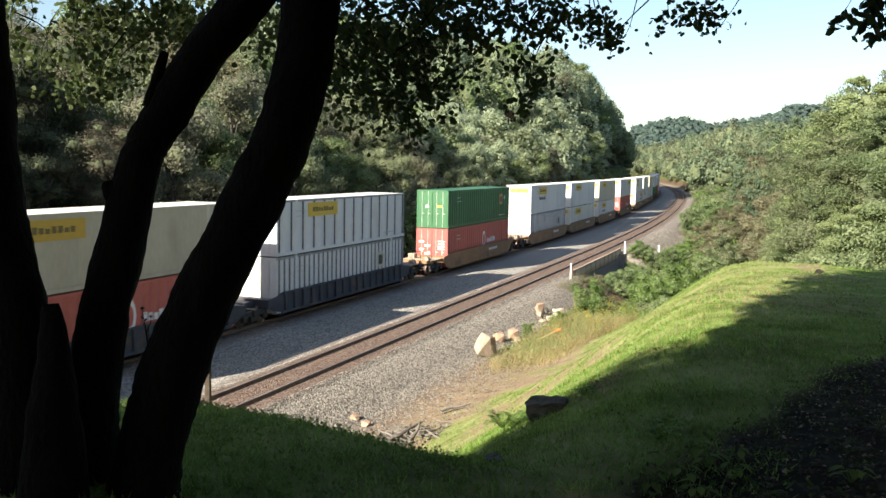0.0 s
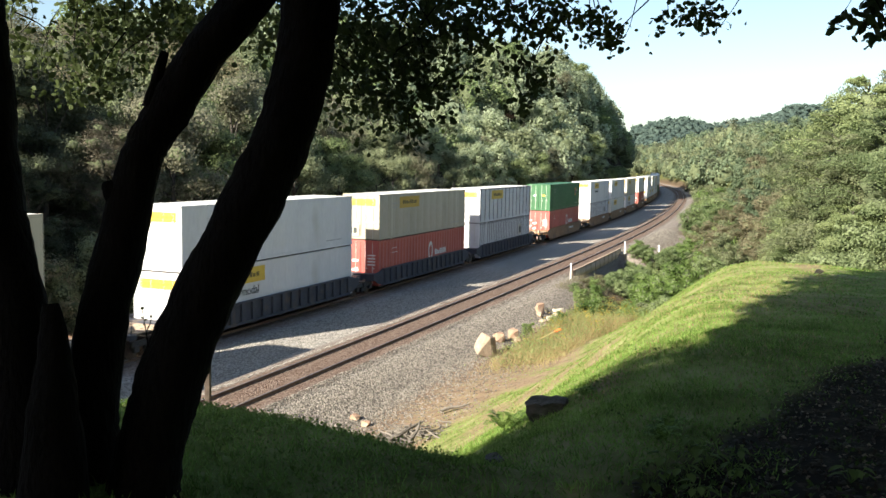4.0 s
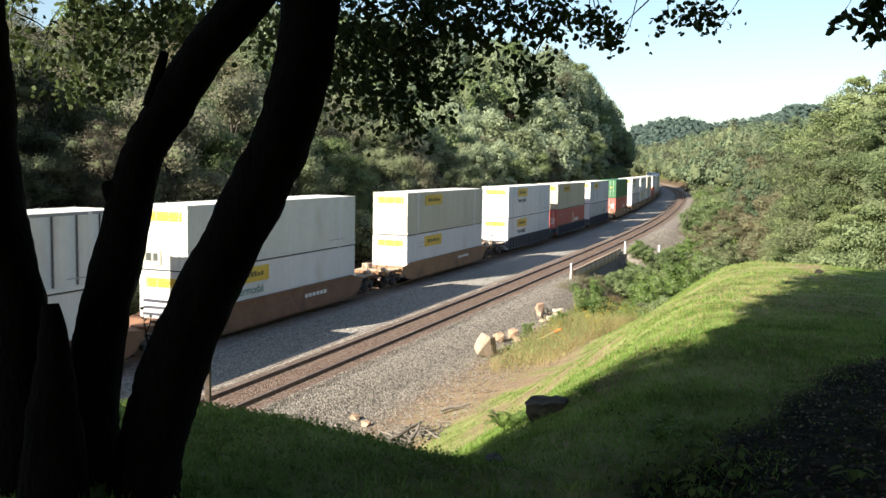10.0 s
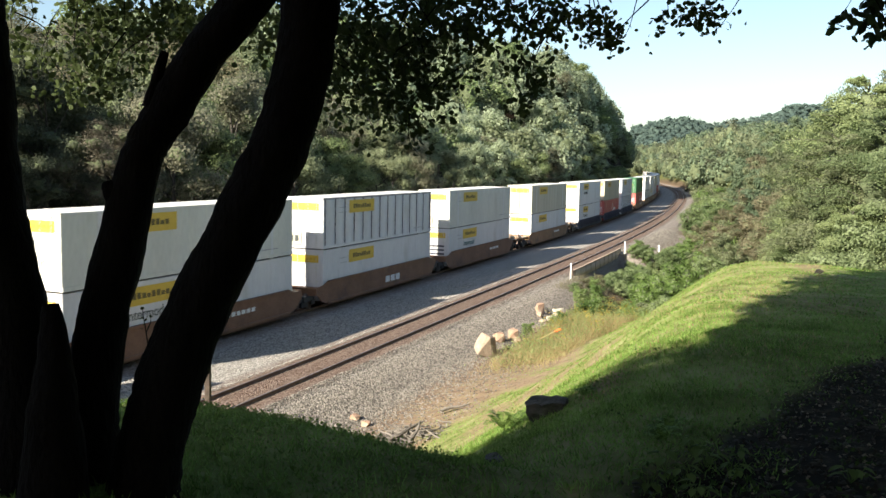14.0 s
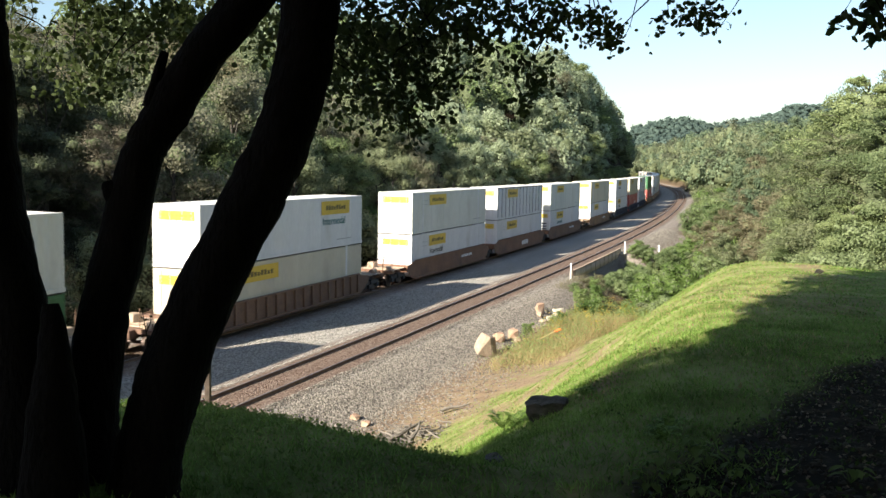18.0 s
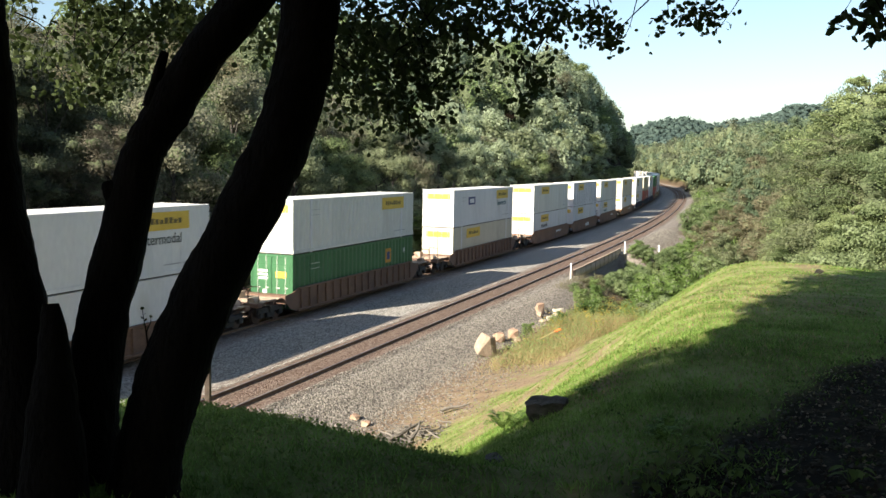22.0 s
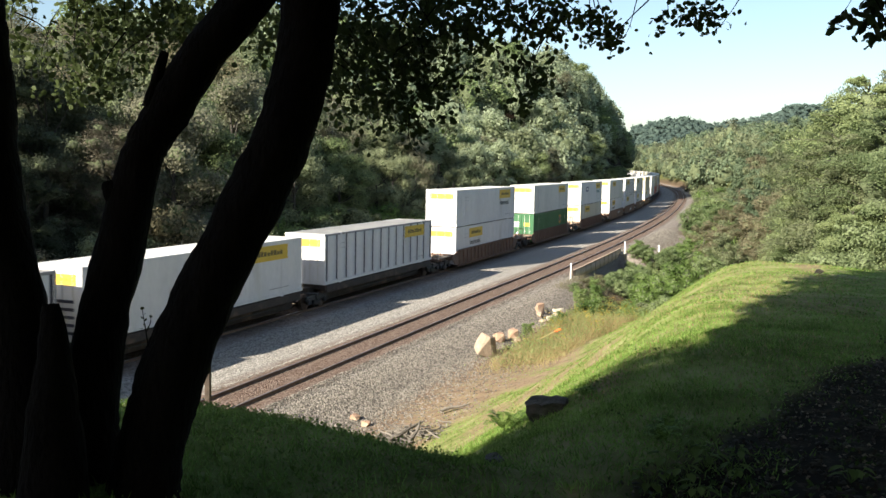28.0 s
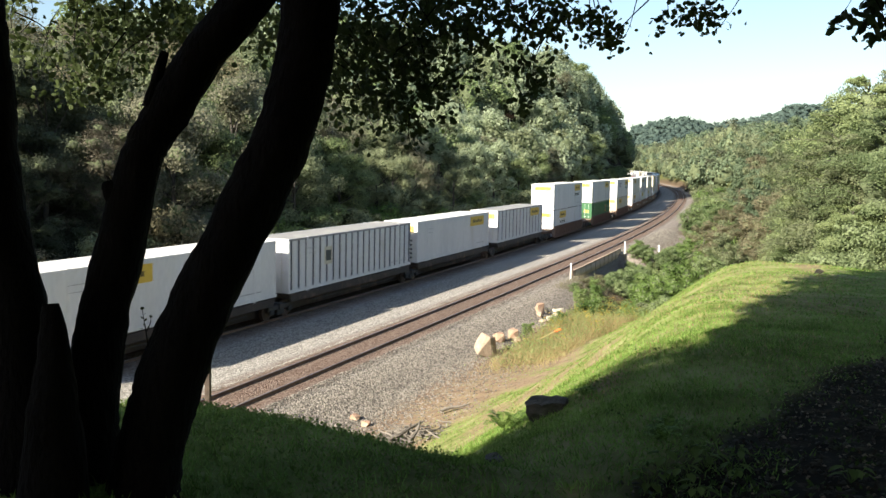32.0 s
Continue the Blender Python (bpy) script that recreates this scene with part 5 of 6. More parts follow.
stem_tree = tagged(new("tree"), "multi-stemmed tree on the grassy knoll, rough bark coloured dark for canopy shade", "tree", group="trees on the knoll")
def way(px, py, d):
    """A point d metres ahead of the camera, by its place across and down the view."""
    a, b = (px - 784) / 1606.3, (py - 441) / 1606.3
    m = VIEW.to_3x3()
    return EYE + m @ Vector((a, -b, -1.0)) * d


STEM_A = [(255, 980), (257, 880), (266, 800), (292, 700), (328, 600), (374, 500), (424, 400), (474, 300), (515, 200), (538, 100), (550, 0), (556, -160)]
STEM_B = [(150, 980), (150, 860), (152, 740), (168, 650), (185, 550), (210, 450), (245, 300), (264, 250), (296, 200), (358, 100), (440, 0), (560, -150)]
STEM_C = [(60, 980), (55, 820), (34, 640), (8, 500), (-12, 400), (-26, 300), (-34, 200), (-40, 100), (-46, 0), (-40, -150)]
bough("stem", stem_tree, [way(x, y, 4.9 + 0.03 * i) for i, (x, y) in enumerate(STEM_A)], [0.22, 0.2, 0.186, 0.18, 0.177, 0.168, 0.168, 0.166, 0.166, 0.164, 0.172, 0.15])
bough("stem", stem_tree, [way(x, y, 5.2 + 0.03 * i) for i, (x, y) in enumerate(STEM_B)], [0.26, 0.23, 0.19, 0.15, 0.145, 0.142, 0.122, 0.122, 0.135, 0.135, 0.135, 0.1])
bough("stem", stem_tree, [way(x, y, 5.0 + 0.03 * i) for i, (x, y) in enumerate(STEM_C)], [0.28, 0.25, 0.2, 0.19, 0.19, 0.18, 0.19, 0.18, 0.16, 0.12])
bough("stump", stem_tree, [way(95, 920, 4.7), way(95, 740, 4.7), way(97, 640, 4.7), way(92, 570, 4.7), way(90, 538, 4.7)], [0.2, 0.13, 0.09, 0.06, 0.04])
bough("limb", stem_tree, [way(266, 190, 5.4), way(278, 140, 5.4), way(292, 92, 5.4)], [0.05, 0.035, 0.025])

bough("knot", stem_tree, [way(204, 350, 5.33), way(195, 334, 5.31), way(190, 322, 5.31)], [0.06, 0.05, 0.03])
bough("sprig", stem_tree, [way(262, 612, 4.75), way(258, 585, 4.74), way(254, 562, 4.75), way(252, 545, 4.74)], [0.004, 0.003, 0.002, 0.001])
bough("sprig", stem_tree, [way(258, 590, 4.74), way(266, 572, 4.73), way(267, 560, 4.73)], [0.003, 0.002, 0.001])
_sprig = np.random.default_rng(44)
_at = np.array([tuple(way(x, y, 4.74)) for x, y in ((252, 546), (256, 556), (251, 562), (258, 566), (255, 575), (250, 582), (262, 580), (267, 560), (265, 570), (260, 590))])
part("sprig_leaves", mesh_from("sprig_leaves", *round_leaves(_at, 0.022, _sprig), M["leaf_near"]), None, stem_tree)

CLUMPS = {
    "back": [(230, 12, 45), (180, 75, 34), (330, 62, 24), (85, 95, 16), (150, 140, 24), (205, 125, 22), (30, 5, 22), (160, -10, 40), (390, 8, 30), (300, 0, 40), (25, 75, 22), (140, 15, 32), (200, 25, 36), (125, 85, 22), (165, 110, 28), (110, 150, 18), (240, 60, 28), (250, 110, 16), (485, 60, 16), (480, 95, 12), (330, 20, 45), (290, 40, 30), (470, 25, 35), (455, 70, 18), (180, 160, 18)],
    "mid": [(640, 60, 85), (720, 40, 95), (600, 100, 30), (800, 30, 75), (690, 130, 78), (760, 120, 66), (630, 165, 42), (700, 180, 45), (600, 40, 30), (750, 200, 35), (610, 120, 40), (740, 230, 15), (605, 205, 14), (640, 18, 52), (710, 12, 58), (780, 8, 50)],
    "right": [(830, 10, 35), (930, 20, 38), (985, 15, 34), (1075, 58, 20), (1045, 35, 24), (870, 20, 48), (920, 45, 42), (840, 60, 36), (935, 110, 32), (1000, 25, 40), (1060, 45, 34), (1092, 60, 16), (940, 150, 22), (930, 180, 15)],
    "tip": [(1190, 32, 17), (1228, 20, 26), (1268, 30, 20), (1245, 5, 20)],
    "corner": [(1522, 12, 20), (1556, 22, 22)],
}


def canopy(parent, clumps, depth, leaf, per, seed):
    """Sprays of leaves on thin hanging twigs."""
    r = np.random.default_rng(seed)
    P, twigs = [], []
    for px, py, rad in clumps:
        rr = rad / 1606.3 * depth
        for k in range(int(per * (rad / 60) ** 2) + 4):
            c = way(px + r.normal() * rad * 0.55, py + r.normal() * rad * 0.5, depth + r.uniform(0.0, 1.5))
            d = Vector((r.normal(), r.normal(), -0.5 + 0.5 * r.normal())).normalized() * 0.2
            n = int(r.integers(5, 10))
            for j in range(n):
                P.append(np.array(c + d * (j / n)) + r.normal(size=3) * 0.035)
            if k % 9 == 0:
                up = Vector((r.uniform(-0.3, 0.3), r.uniform(-0.3, 0.3), r.uniform(0.25, 0.5)))
                twigs.append(tube("w", [c + up, c + up * 0.4 + Vector((r.uniform(-0.1, 0.1), 0, 0.05)), c, c + d], [0.005, 0.004, 0.002, 0.001], None, 4))
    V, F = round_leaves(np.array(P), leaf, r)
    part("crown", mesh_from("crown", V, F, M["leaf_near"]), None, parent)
    V, F = join(twigs)
    tagged(part("twig_spray", mesh_from("twig_spray", V, F, M["bark"]), None, parent), kind="stuff")


canopy(stem_tree, CLUMPS["back"], 5.9, 0.05, 58, 20)
canopy(stem_tree, CLUMPS["mid"] + CLUMPS["right"] + CLUMPS["tip"], 5.6, 0.05, 31, 21)
side_tree = tagged(new("tree"), "broad-leaved tree reaching over the gravel path", "tree", group="trees on the knoll")
canopy(side_tree, CLUMPS["corner"], 4.4, 0.075, 22, 22)

def high_crown(parent, s, o, z, wide, tall, n, seed):
    """Unseen crown leaves high over the view, added to shade the bank."""
    r = np.random.default_rng(seed)
    x, y, _ = line(s, o)
    C = r.normal(size=(26, 3))
    C = C / np.linalg.norm(C, axis=1)[:, None] * r.uniform(0.2, 0.85, 26)[:, None]
    d = r.normal(size=(n, 3))
    d /= np.linalg.norm(d, axis=1)[:, None]
    P = (C[r.integers(0, 26, n)] + d * 0.34 * r.uniform(0.3, 1, n)[:, None]) * np.array([wide, wide, tall]) + np.array([float(x), float(y), z])
    # trimmed raggedly on the track side, to set where the bank's shade ends
    q = P + np.array([-1.308, -1.339, 1.0]) * (13.0 - P[:, 2:3])
    qs, qo = q[:, 0] * 0.352 + q[:, 1] * 0.936 - 23.3, q[:, 0] * 0.936 - q[:, 1] * 0.352 + 25.7
    P = P[qo > np.interp(qs, [-36, -30, -28, -27, -26, -25.4, -23.8, -21.7, -17.8, -12, -6.6], [14.4, 15.0, 15.8, 17.1, 19.7, 20.1, 19.8, 19.65, 19.85, 20.15, 21.0]) - 0.35 + r.exponential(1.1, n) + 0.1 * np.sin(qs * 2.1)]
    part("high_crown", mesh_from("high_crown", *leaves(P, 0.27, r, ratio=0.75), M["leaf_shade"]), None, parent)


# unseen crowns, spaced to lay shade over the knoll and terrace
for cs, co in ((-28, 17.5), (-27, 21.6), (-22.5, 21.5), (-18.5, 21.5), (-14.8, 22.3), (-11.5, 23.2)):
    high_crown(stem_tree, cs, co, 16.8, 5.6, 4.2, 10000, int(71 - cs))
# lower unseen crowns, added against sun on the stems and skylight on the grass
high_crown(stem_tree, -27, 17.2, 12.4, 4.0, 2.6, 14000, 123)
for cs, co in ((-23, 24), (-20.5, 21), (-25, 19.5), (-18, 26.5)):
    high_crown(stem_tree, cs, co, 13.2, 5.0, 1.6, 12000, int(141 - cs))
# more unseen crowns, to carry the shade on along the terrace
for cs, co in ((-8.5, 24.7), (-5.0, 26.4), (-1.5, 28.6), (-9.0, 31.0), (-16.0, 30.0)):
    high_crown(side_tree, cs, co, 17.0, 5.6, 4.2, 9500, int(91 - cs))
# unseen trunk and limbs, added to hold up the shading crowns
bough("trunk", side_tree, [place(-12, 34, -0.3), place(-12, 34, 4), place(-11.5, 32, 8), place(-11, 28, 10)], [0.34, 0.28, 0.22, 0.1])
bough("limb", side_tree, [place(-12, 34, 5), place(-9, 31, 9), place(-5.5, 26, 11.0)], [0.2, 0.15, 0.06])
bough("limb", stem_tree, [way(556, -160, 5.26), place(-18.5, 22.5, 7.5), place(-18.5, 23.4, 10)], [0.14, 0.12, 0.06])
# unseen trees behind the camera, placed for the shade they cast
shade_kind = species(61, 15, 6.0, 0.5, 7000, 0.3, "leaf_shade", low=0.12, limbs=10)
for s, o, size in ((-34, 19.2, 1.0), (-31, 25.5, 1.0), (-38, 22.5, 1.1), (-27.5, 30.5, 1.0), (-35, 28, 1.1), (-21, 34, 1.0), (-43, 16, 1.1), (-44, 26, 1.1), (-32, 36, 1.0), (-14, 37, 0.95), (-4, 39, 0.95), (-22, 42, 1.0), (-50, 21, 1.2), (-48, 34, 1.2), (-10, 45, 1.0)):
    tree(shade_kind, s, o, size, "large shade tree on the terrace behind the viewpoint", "trees on the knoll")

# ---------- small things by the line ----------
def boulder(words, s, o, size, mat, seed, sink=0.15, turn=0.0, name="boulder"):
    r = random.Random(seed)
    bm = bmesh.new()
    for _ in range(15):
        d = Vector((r.uniform(-1, 1), r.uniform(-1, 1), r.uniform(-1, 1)))
        d = d / max(abs(d.x), abs(d.y), abs(d.z)) * r.uniform(0.8, 1.0)
        bm.verts.new(d * (1.0 - 0.18 * d.length_squared / 3))
    hull = bmesh.ops.convex_hull(bm, input=bm.verts[:])
    bmesh.ops.delete(bm, geom=[g for g in {*hull["geom_interior"], *hull["geom_unused"]} if isinstance(g, bmesh.types.BMVert)], context="VERTS")
    bmesh.ops.bevel(bm, geom=bm.edges[:], offset=0.05, segments=1, affect="EDGES")
    bmesh.ops.triangulate(bm, faces=bm.faces[:])
    bmesh.ops.subdivide_edges(bm, edges=bm.edges[:], cuts=1)
    for v in bm.verts:
        v.co += noise.noise_vector(v.co * 2.6 + Vector((seed, 0, 0))) * 0.07
        v.co = Vector((v.co.x * size[0], v.co.y * size[1], v.co.z * size[2])) * 0.92
    ob = tagged(new(name, bm_mesh(name, bm, M[mat])), words, "rock")
    ob.matrix_basis = Matrix.Translation(place(s, o, size[2] * (0.8 - sink))) @ pose(0, 0, 0, 0, 0, turn)
    return ob


boulder("large tan angular boulder on the ballast edge", 16.0, 12.9, (0.8, 0.55, 0.78), "stone", 3, 0.15, 60)
for i, (s, o, a, b, h, m, turn) in enumerate(((19.4, 12.5, 0.55, 0.45, 0.5, "stone_red", 20), (20.6, 12.9, 0.5, 0.42, 0.55, "stone_red", 50), (19.9, 13.3, 0.4, 0.35, 0.3, "stone", 80), (21.5, 12.7, 0.35, 0.3, 0.35, "stone", 10))):
    boulder("reddish tan angular rock among the weeds" if m == "stone_red" else "tan angular rock among the weeds", s, o, (a * 0.72, b * 0.72, h * 0.66), m, 5 + i, 0.12, turn)
for i, (s, o, a, b, h, m, turn) in enumerate(((28.6, 12.1, 0.5, 0.42, 0.72, "stone_red", 15), (27.6, 12.35, 0.42, 0.4, 0.4, "stone", 60), (30.9, 12.7, 0.85, 0.5, 0.36, "stone_pale", 30), (29.3, 13.0, 0.75, 0.5, 0.36, "stone_pale", 70), (27.3, 13.1, 0.75, 0.4, 0.26, "stone_pale", 40), (26.2, 12.9, 0.4, 0.3, 0.2, "stone", 0), (29.9, 12.2, 0.35, 0.3, 0.25, "stone_dark", 45))):
    boulder({"stone_red": "upright reddish block of rock in a pile", "stone": "tan rock in a pile beside the ballast", "stone_pale": "pale slab of rock in a pile beside the ballast", "stone_dark": "dark rock in a pile beside the ballast"}[m], s, o, (a * 0.66, b * 0.66, h * 0.6), m, 30 + i, 0.12, turn)
boulder("small grey rock on the ballast edge", 17.6, 13.6, (0.35, 0.3, 0.3), "stone_dark", 10, 0.1)
boulder("tan rock at the foot of the grassy knoll", 4.0, 12.3, (0.22, 0.18, 0.14), "stone_red", 12, 0.1)
boulder("tan rock at the foot of the grassy knoll", 3.6, 12.9, (0.2, 0.15, 0.12), "stone_red", 13, 0.1)
block = bmesh.new()
bmesh.ops.create_cube(block, size=1.0)
bmesh.ops.subdivide_edges(block, edges=block.edges[:], cuts=3, use_grid_fill=True)
for v in block.verts:
    k = 1 - 0.12 * (abs(v.co.x * v.co.y * 4) + abs(v.co.y * v.co.z * 4) + abs(v.co.x * v.co.z * 4)) / 3
    v.co = Vector((v.co.x * 0.4 * (1 + 0.3 * v.co.z), v.co.y * 0.36, v.co.z * 0.25 + 0.05 * v.co.x)) * k + noise.noise_vector(v.co * 2.6) * 0.055
rock = tagged(new("boulder", bm_mesh("boulder", block, M["stone_dark"])), "dark flat-topped block of rock on the shaded bank", "rock")
rock.matrix_basis = Matrix.Translation(place(-13.4, 23.3, 0.05)) @ pose(0, 0, 0, 0, 0, -20)
boulder("flat dark stone on the shaded bank", -15.95, 23.45, (0.13, 0.2, 0.06), "stone_dark", 15, 0.1, 10)
boulder("small dark stone on the grass terrace", 5.6, 26.6, (0.14, 0.12, 0.1), "stone_dark", 17, 0.1)


def driftwood(words, s, o, length, r, turn, tilt, seed):
    rr = random.Random(seed)
    pts = [(-length / 2, 0, 0), (-length / 6, rr.uniform(-0.08, 0.08), rr.uniform(0, 0.05)), (length / 6, rr.uniform(-0.08, 0.08), 0), (length / 2, 0, 0)]
    V, F = tube("w", pts, [r, r * 0.9, r * 0.75, r * 0.5], None, 7, rough=0.25)
    ob = tagged(new("dead_branch", mesh_from("dead_branch", V, F, M["dead_wood"], True)), words, "branch", group="heap of dead wood")
    ob.matrix_basis = Matrix.Translation(place(s, o, r + abs(math.sin(radians(tilt))) * length / 2)) @ pose(0, 0, 0, 0, -tilt, turn)


for i in range(110):
    driftwood("grey dead branch in a heap beside the ballast", 2.2 + rng.normal() * 0.7, 14.8 + rng.normal() * 0.6, rng.uniform(0.4, 1.2), rng.uniform(0.012, 0.035), rng.uniform(0, 180), rng.uniform(0, 12), 100 + i)
driftwood("grey dead log on the heap of branches", 2.3, 14.9, 1.5, 0.06, 40, 14, 200)
driftwood("grey dead log on the heap of branches", 1.7, 15.4, 1.2, 0.06, 70, 22, 201)
driftwood("dead branch lying in the grass", 5.6, 15.3, 1.1, 0.06, 30, 6, 202)


def post(words, s, o, h, r, mat, name="marker_post", top=None):
    bm = bmesh.new()
    h = h if top is None else top - float(ground_z(s, o))
    box(bm, -r, r, -r, r, -0.3, h, 0.02)
    root = tagged(new(name), words, "post")
    root.matrix_basis = Matrix.Translation(place(s, o))
    part("shaft", bm, M[mat], root)
    bm = bmesh.new()
    box(bm, -r * 1.15, r * 1.15, -r * 1.15, r * 1.15, h, h + 0.05, 0.01)
    part("cap", bm, M[mat], root)


post("white marker post at the end of the bridge", 43.0, 10.6, 1.25, 0.052, "post_white")
post("white marker post at the far end of the bridge", 67.3, 10.6, 1.6, 0.06, "post_white", top=0.75)
post("white marker post beside the gravel", 76.0, 12.9, 0.9, 0.08, "post_white")
post("weathered wooden post at the foot of the knoll", -6.7, 14.0, 3.84, 0.065, "post_wood", "wooden_post")
stake = tagged(new("survey_stake"), "thin wooden stake with an orange top leaning in the weeds", "stake")
stake.matrix_basis = Matrix.Translation(place(18.3, 15.2, 0.62)) @ pose(0, 0, 0, 0, -24, 10)
part("shaft", rod(bmesh.new(), (-0.75, 0, 0), (0.42, 0, 0), 0.035, 6), M["leaf_straw"], stake)
part("orange_top", rod(bmesh.new(), (0.42, 0, 0), (0.75, 0, 0), 0.05, 6), M["orange"], stake, "orange painted top")

# low girder bridge under the near track
bridge = tagged(new("girder_bridge"), "low rusty steel girder bridge under the empty track", "bridge")
V, F = strip([(0.1, 0.12), (0.18, 0.12), (0.18, -0.85), (0.1, -0.85)], SPACING + 2.0, 46.0, 67.0)
part("girder", mesh_from("girder", V, F, M["girder_web"]), None, bridge)
for hgt in (0.13, -0.86):
    V, F = strip([(0.08, hgt + 0.03), (0.23, hgt + 0.03), (0.23, hgt - 0.03), (0.08, hgt - 0.03)], SPACING + 2.0, 46.0, 67.0)
    part("flange", mesh_from("flange", V, F, M["girder"]), None, bridge)
bm = bmesh.new()
box(bm, -0.035, 0.035, -0.02, 0.0, -0.83, 0.1, 0.004)
me = bm_mesh("stiffener", bm, M["girder_rust"])
for i in range(11):
    s = 46.4 + i * 2.0
    x, y, t = line(s, SPACING + 2.24)
    part("stiffener", me, None, bridge).matrix_basis = pose(float(x), float(y), float(grade(s)), 0, 0, 90 - math.degrees(float(t)))
for s in (45.4, 67.6):
    x, y, t = line(s, SPACING + 1.2)
    part("abutment", box(bmesh.new(), -0.7, 0.7, -1.5, 1.2, -3.2, -0.3, 0.04), M["concrete"], bridge, "pale concrete abutment").matrix_basis = pose(float(x), float(y), float(grade(s)), 0, 0, 90 - math.degrees(float(t)))


# ---------- grass, weeds and loose stones ----------
def scatter(n, s0, s1, o0, o1, keep, r):
    s, o = r.uniform(s0, s1, n), r.uniform(o0, o1, n)
    k = r.uniform(0, 1, n) < keep(s, o)
    s, o = s[k], o[k]
    x, y, _ = line(s, o)
    return s, o, np.stack([x, y, ground_z(s, o)], -1)


def blades(P, h, w, r, lean=0.5):
    n = len(P)
    a = r.uniform(0, 6.283, n)
    h = h * r.uniform(0.5, 1.3, n)
    side = np.stack([np.cos(a), np.sin(a), np.zeros(n)], -1) * w * 0.5
    tip = np.stack([r.normal(size=n) * lean, r.normal(size=n) * lean, np.ones(n)], -1)
    tip = tip / np.linalg.norm(tip, axis=1)[:, None] * h[:, None]
    V = np.stack([P - side, P + side, P + tip], 1).reshape(-1, 3)
    return V, np.arange(3 * n).reshape(-1, 3)


def on_grass(s, o):
    sparse = 0.3 * smooth(-3.4, -1.5, o - turf_edge(s)) * smooth(0.0, 0.5, wave(s, o, 1.1, 2.0) + 0.4 * wave(s, o, 3.7, 5.0))
    return np.maximum(sparse, smooth(-0.8, 0.9, o - turf_edge(s) + 0.7 * wave(s, o, 1.3, 3.0) + 0.4 * wave(s, o, 2.9, 1.0)) * (1 - bare(s, o)) * (0.75 + 0.25 * wave(s, o, 1.1, 6.0)))


r = np.random.default_rng(91)
near_band = lambda s, o: on_grass(s, o) * smooth(-5, -9, s)
V1 = blades(scatter(230000, -20.5, -5, 18.5, 31, near_band, r)[2], 0.06, 0.012, r, 0.8)
tagged(new("grass", mesh_from("grass", *V1, M["grass_blade"])), "short green mown grass on the shaded knoll", "grass", kind="stuff")
V1 = blades(scatter(150000, -9, 32, 13.5, 36, lambda s, o: on_grass(s, o) * (1 - 0.95 * worn(s, o)), r)[2], 0.06, 0.024, r, 0.9)
tagged(new("grass", mesh_from("grass", *V1, M["grass_blade"])), "short green grass on the bank", "grass", kind="stuff")

dry_band = lambda s, o: np.maximum(0.24 + 0.7 * worn(s, o) + 0.35 * smooth(17.2, 18.5, o) * smooth(5, 0, s) * smooth(-14, -8, s), 1.0 * smooth(0.1, 0.7, 0.6 * wave(s, o * 1.3, 0.55, 8.0) + 0.5 * wave(s + 0.7 * o, o, 1.7, 1.0) + 0.4 * wave(s - o, o, 3.9, 2.0)))
V1 = blades(scatter(80000, -14, 30, 13.0, 36, lambda s, o: np.maximum(on_grass(s, o), 0.5 * smooth(-3.2, -1.8, o - turf_edge(s)) * smooth(-0.3, 0.5, wave(s, o, 1.9, 4.0))) * dry_band(s, o), r)[2], 0.06, 0.024, r, 0.9)
tagged(new("dry_grass", mesh_from("dry_grass", *V1, M["leaf_straw"])), "dry straw-coloured patches in the grass of the bank", "grass", kind="stuff")
weed_zone = lambda s, o: smooth(13.3, 14.5, o) * smooth(21.5, 18.0, o - 0.05 * s) * smooth(11.5, 15, s) * smooth(17.6, 16.2, o - 0.12 * (s - 15)) * (0.6 + 0.4 * wave(s, o, 0.9, 2.0))
_, _, P = scatter(70000, 11, 36, 12.5, 21, weed_zone, r)
V1 = blades(P, 0.6, 0.016, r, 0.4)
tagged(new("tall_weeds", mesh_from("tall_weeds", *V1, M["leaf_straw"])), "dry straw-coloured tall weeds beside the ballast", "weeds", kind="stuff")
_, _, P = scatter(11000, 12, 40, 12.6, 22, weed_zone, r)
P = np.repeat(P, 5, 0) + r.normal(size=(len(P) * 5, 3)) * np.array([0.18, 0.18, 0.2]) + np.array([0, 0, 0.35])
tagged(new("green_weeds", mesh_from("green_weeds", *leaves(P, 0.11, r, up=1.0, ratio=0.35), M["leaf_weed"])), "leafy green weeds beside the ballast", "weeds", kind="stuff")
_, _, P = scatter(16000, 38, 68, 10.3, 14.5, lambda s, o: smooth(10.2, 11.0, o) * smooth(14.5, 12.5, o) * (0.6 + 0.4 * wave(s, o, 1.2, 3.0)), r)
tagged(new("dry_weeds", mesh_from("dry_weeds", *blades(P, 0.55, 0.02, r, 0.45), M["leaf_brown"])), "brown dry weeds below the girder bridge", "weeds", kind="stuff")
_, _, P = scatter(430, 17, 40, 13.5, 22, weed_zone, r)
P = np.repeat(P, 22, 0) + r.normal(size=(len(P) * 22, 3)) * np.array([0.13, 0.13, 0.22]) + np.array([0, 0, 0.66])
tagged(new("goldenrod", mesh_from("goldenrod", *leaves(P, 0.055, r), M["leaf_gold"])), "yellow flowering goldenrod among the weeds", "flowers", kind="stuff")
OCT = np.array([(1, 0, 0), (0, 1, 0), (-1, 0, 0), (0, -1, 0), (0, 0, 0.8), (0, 0, -0.6)], float)
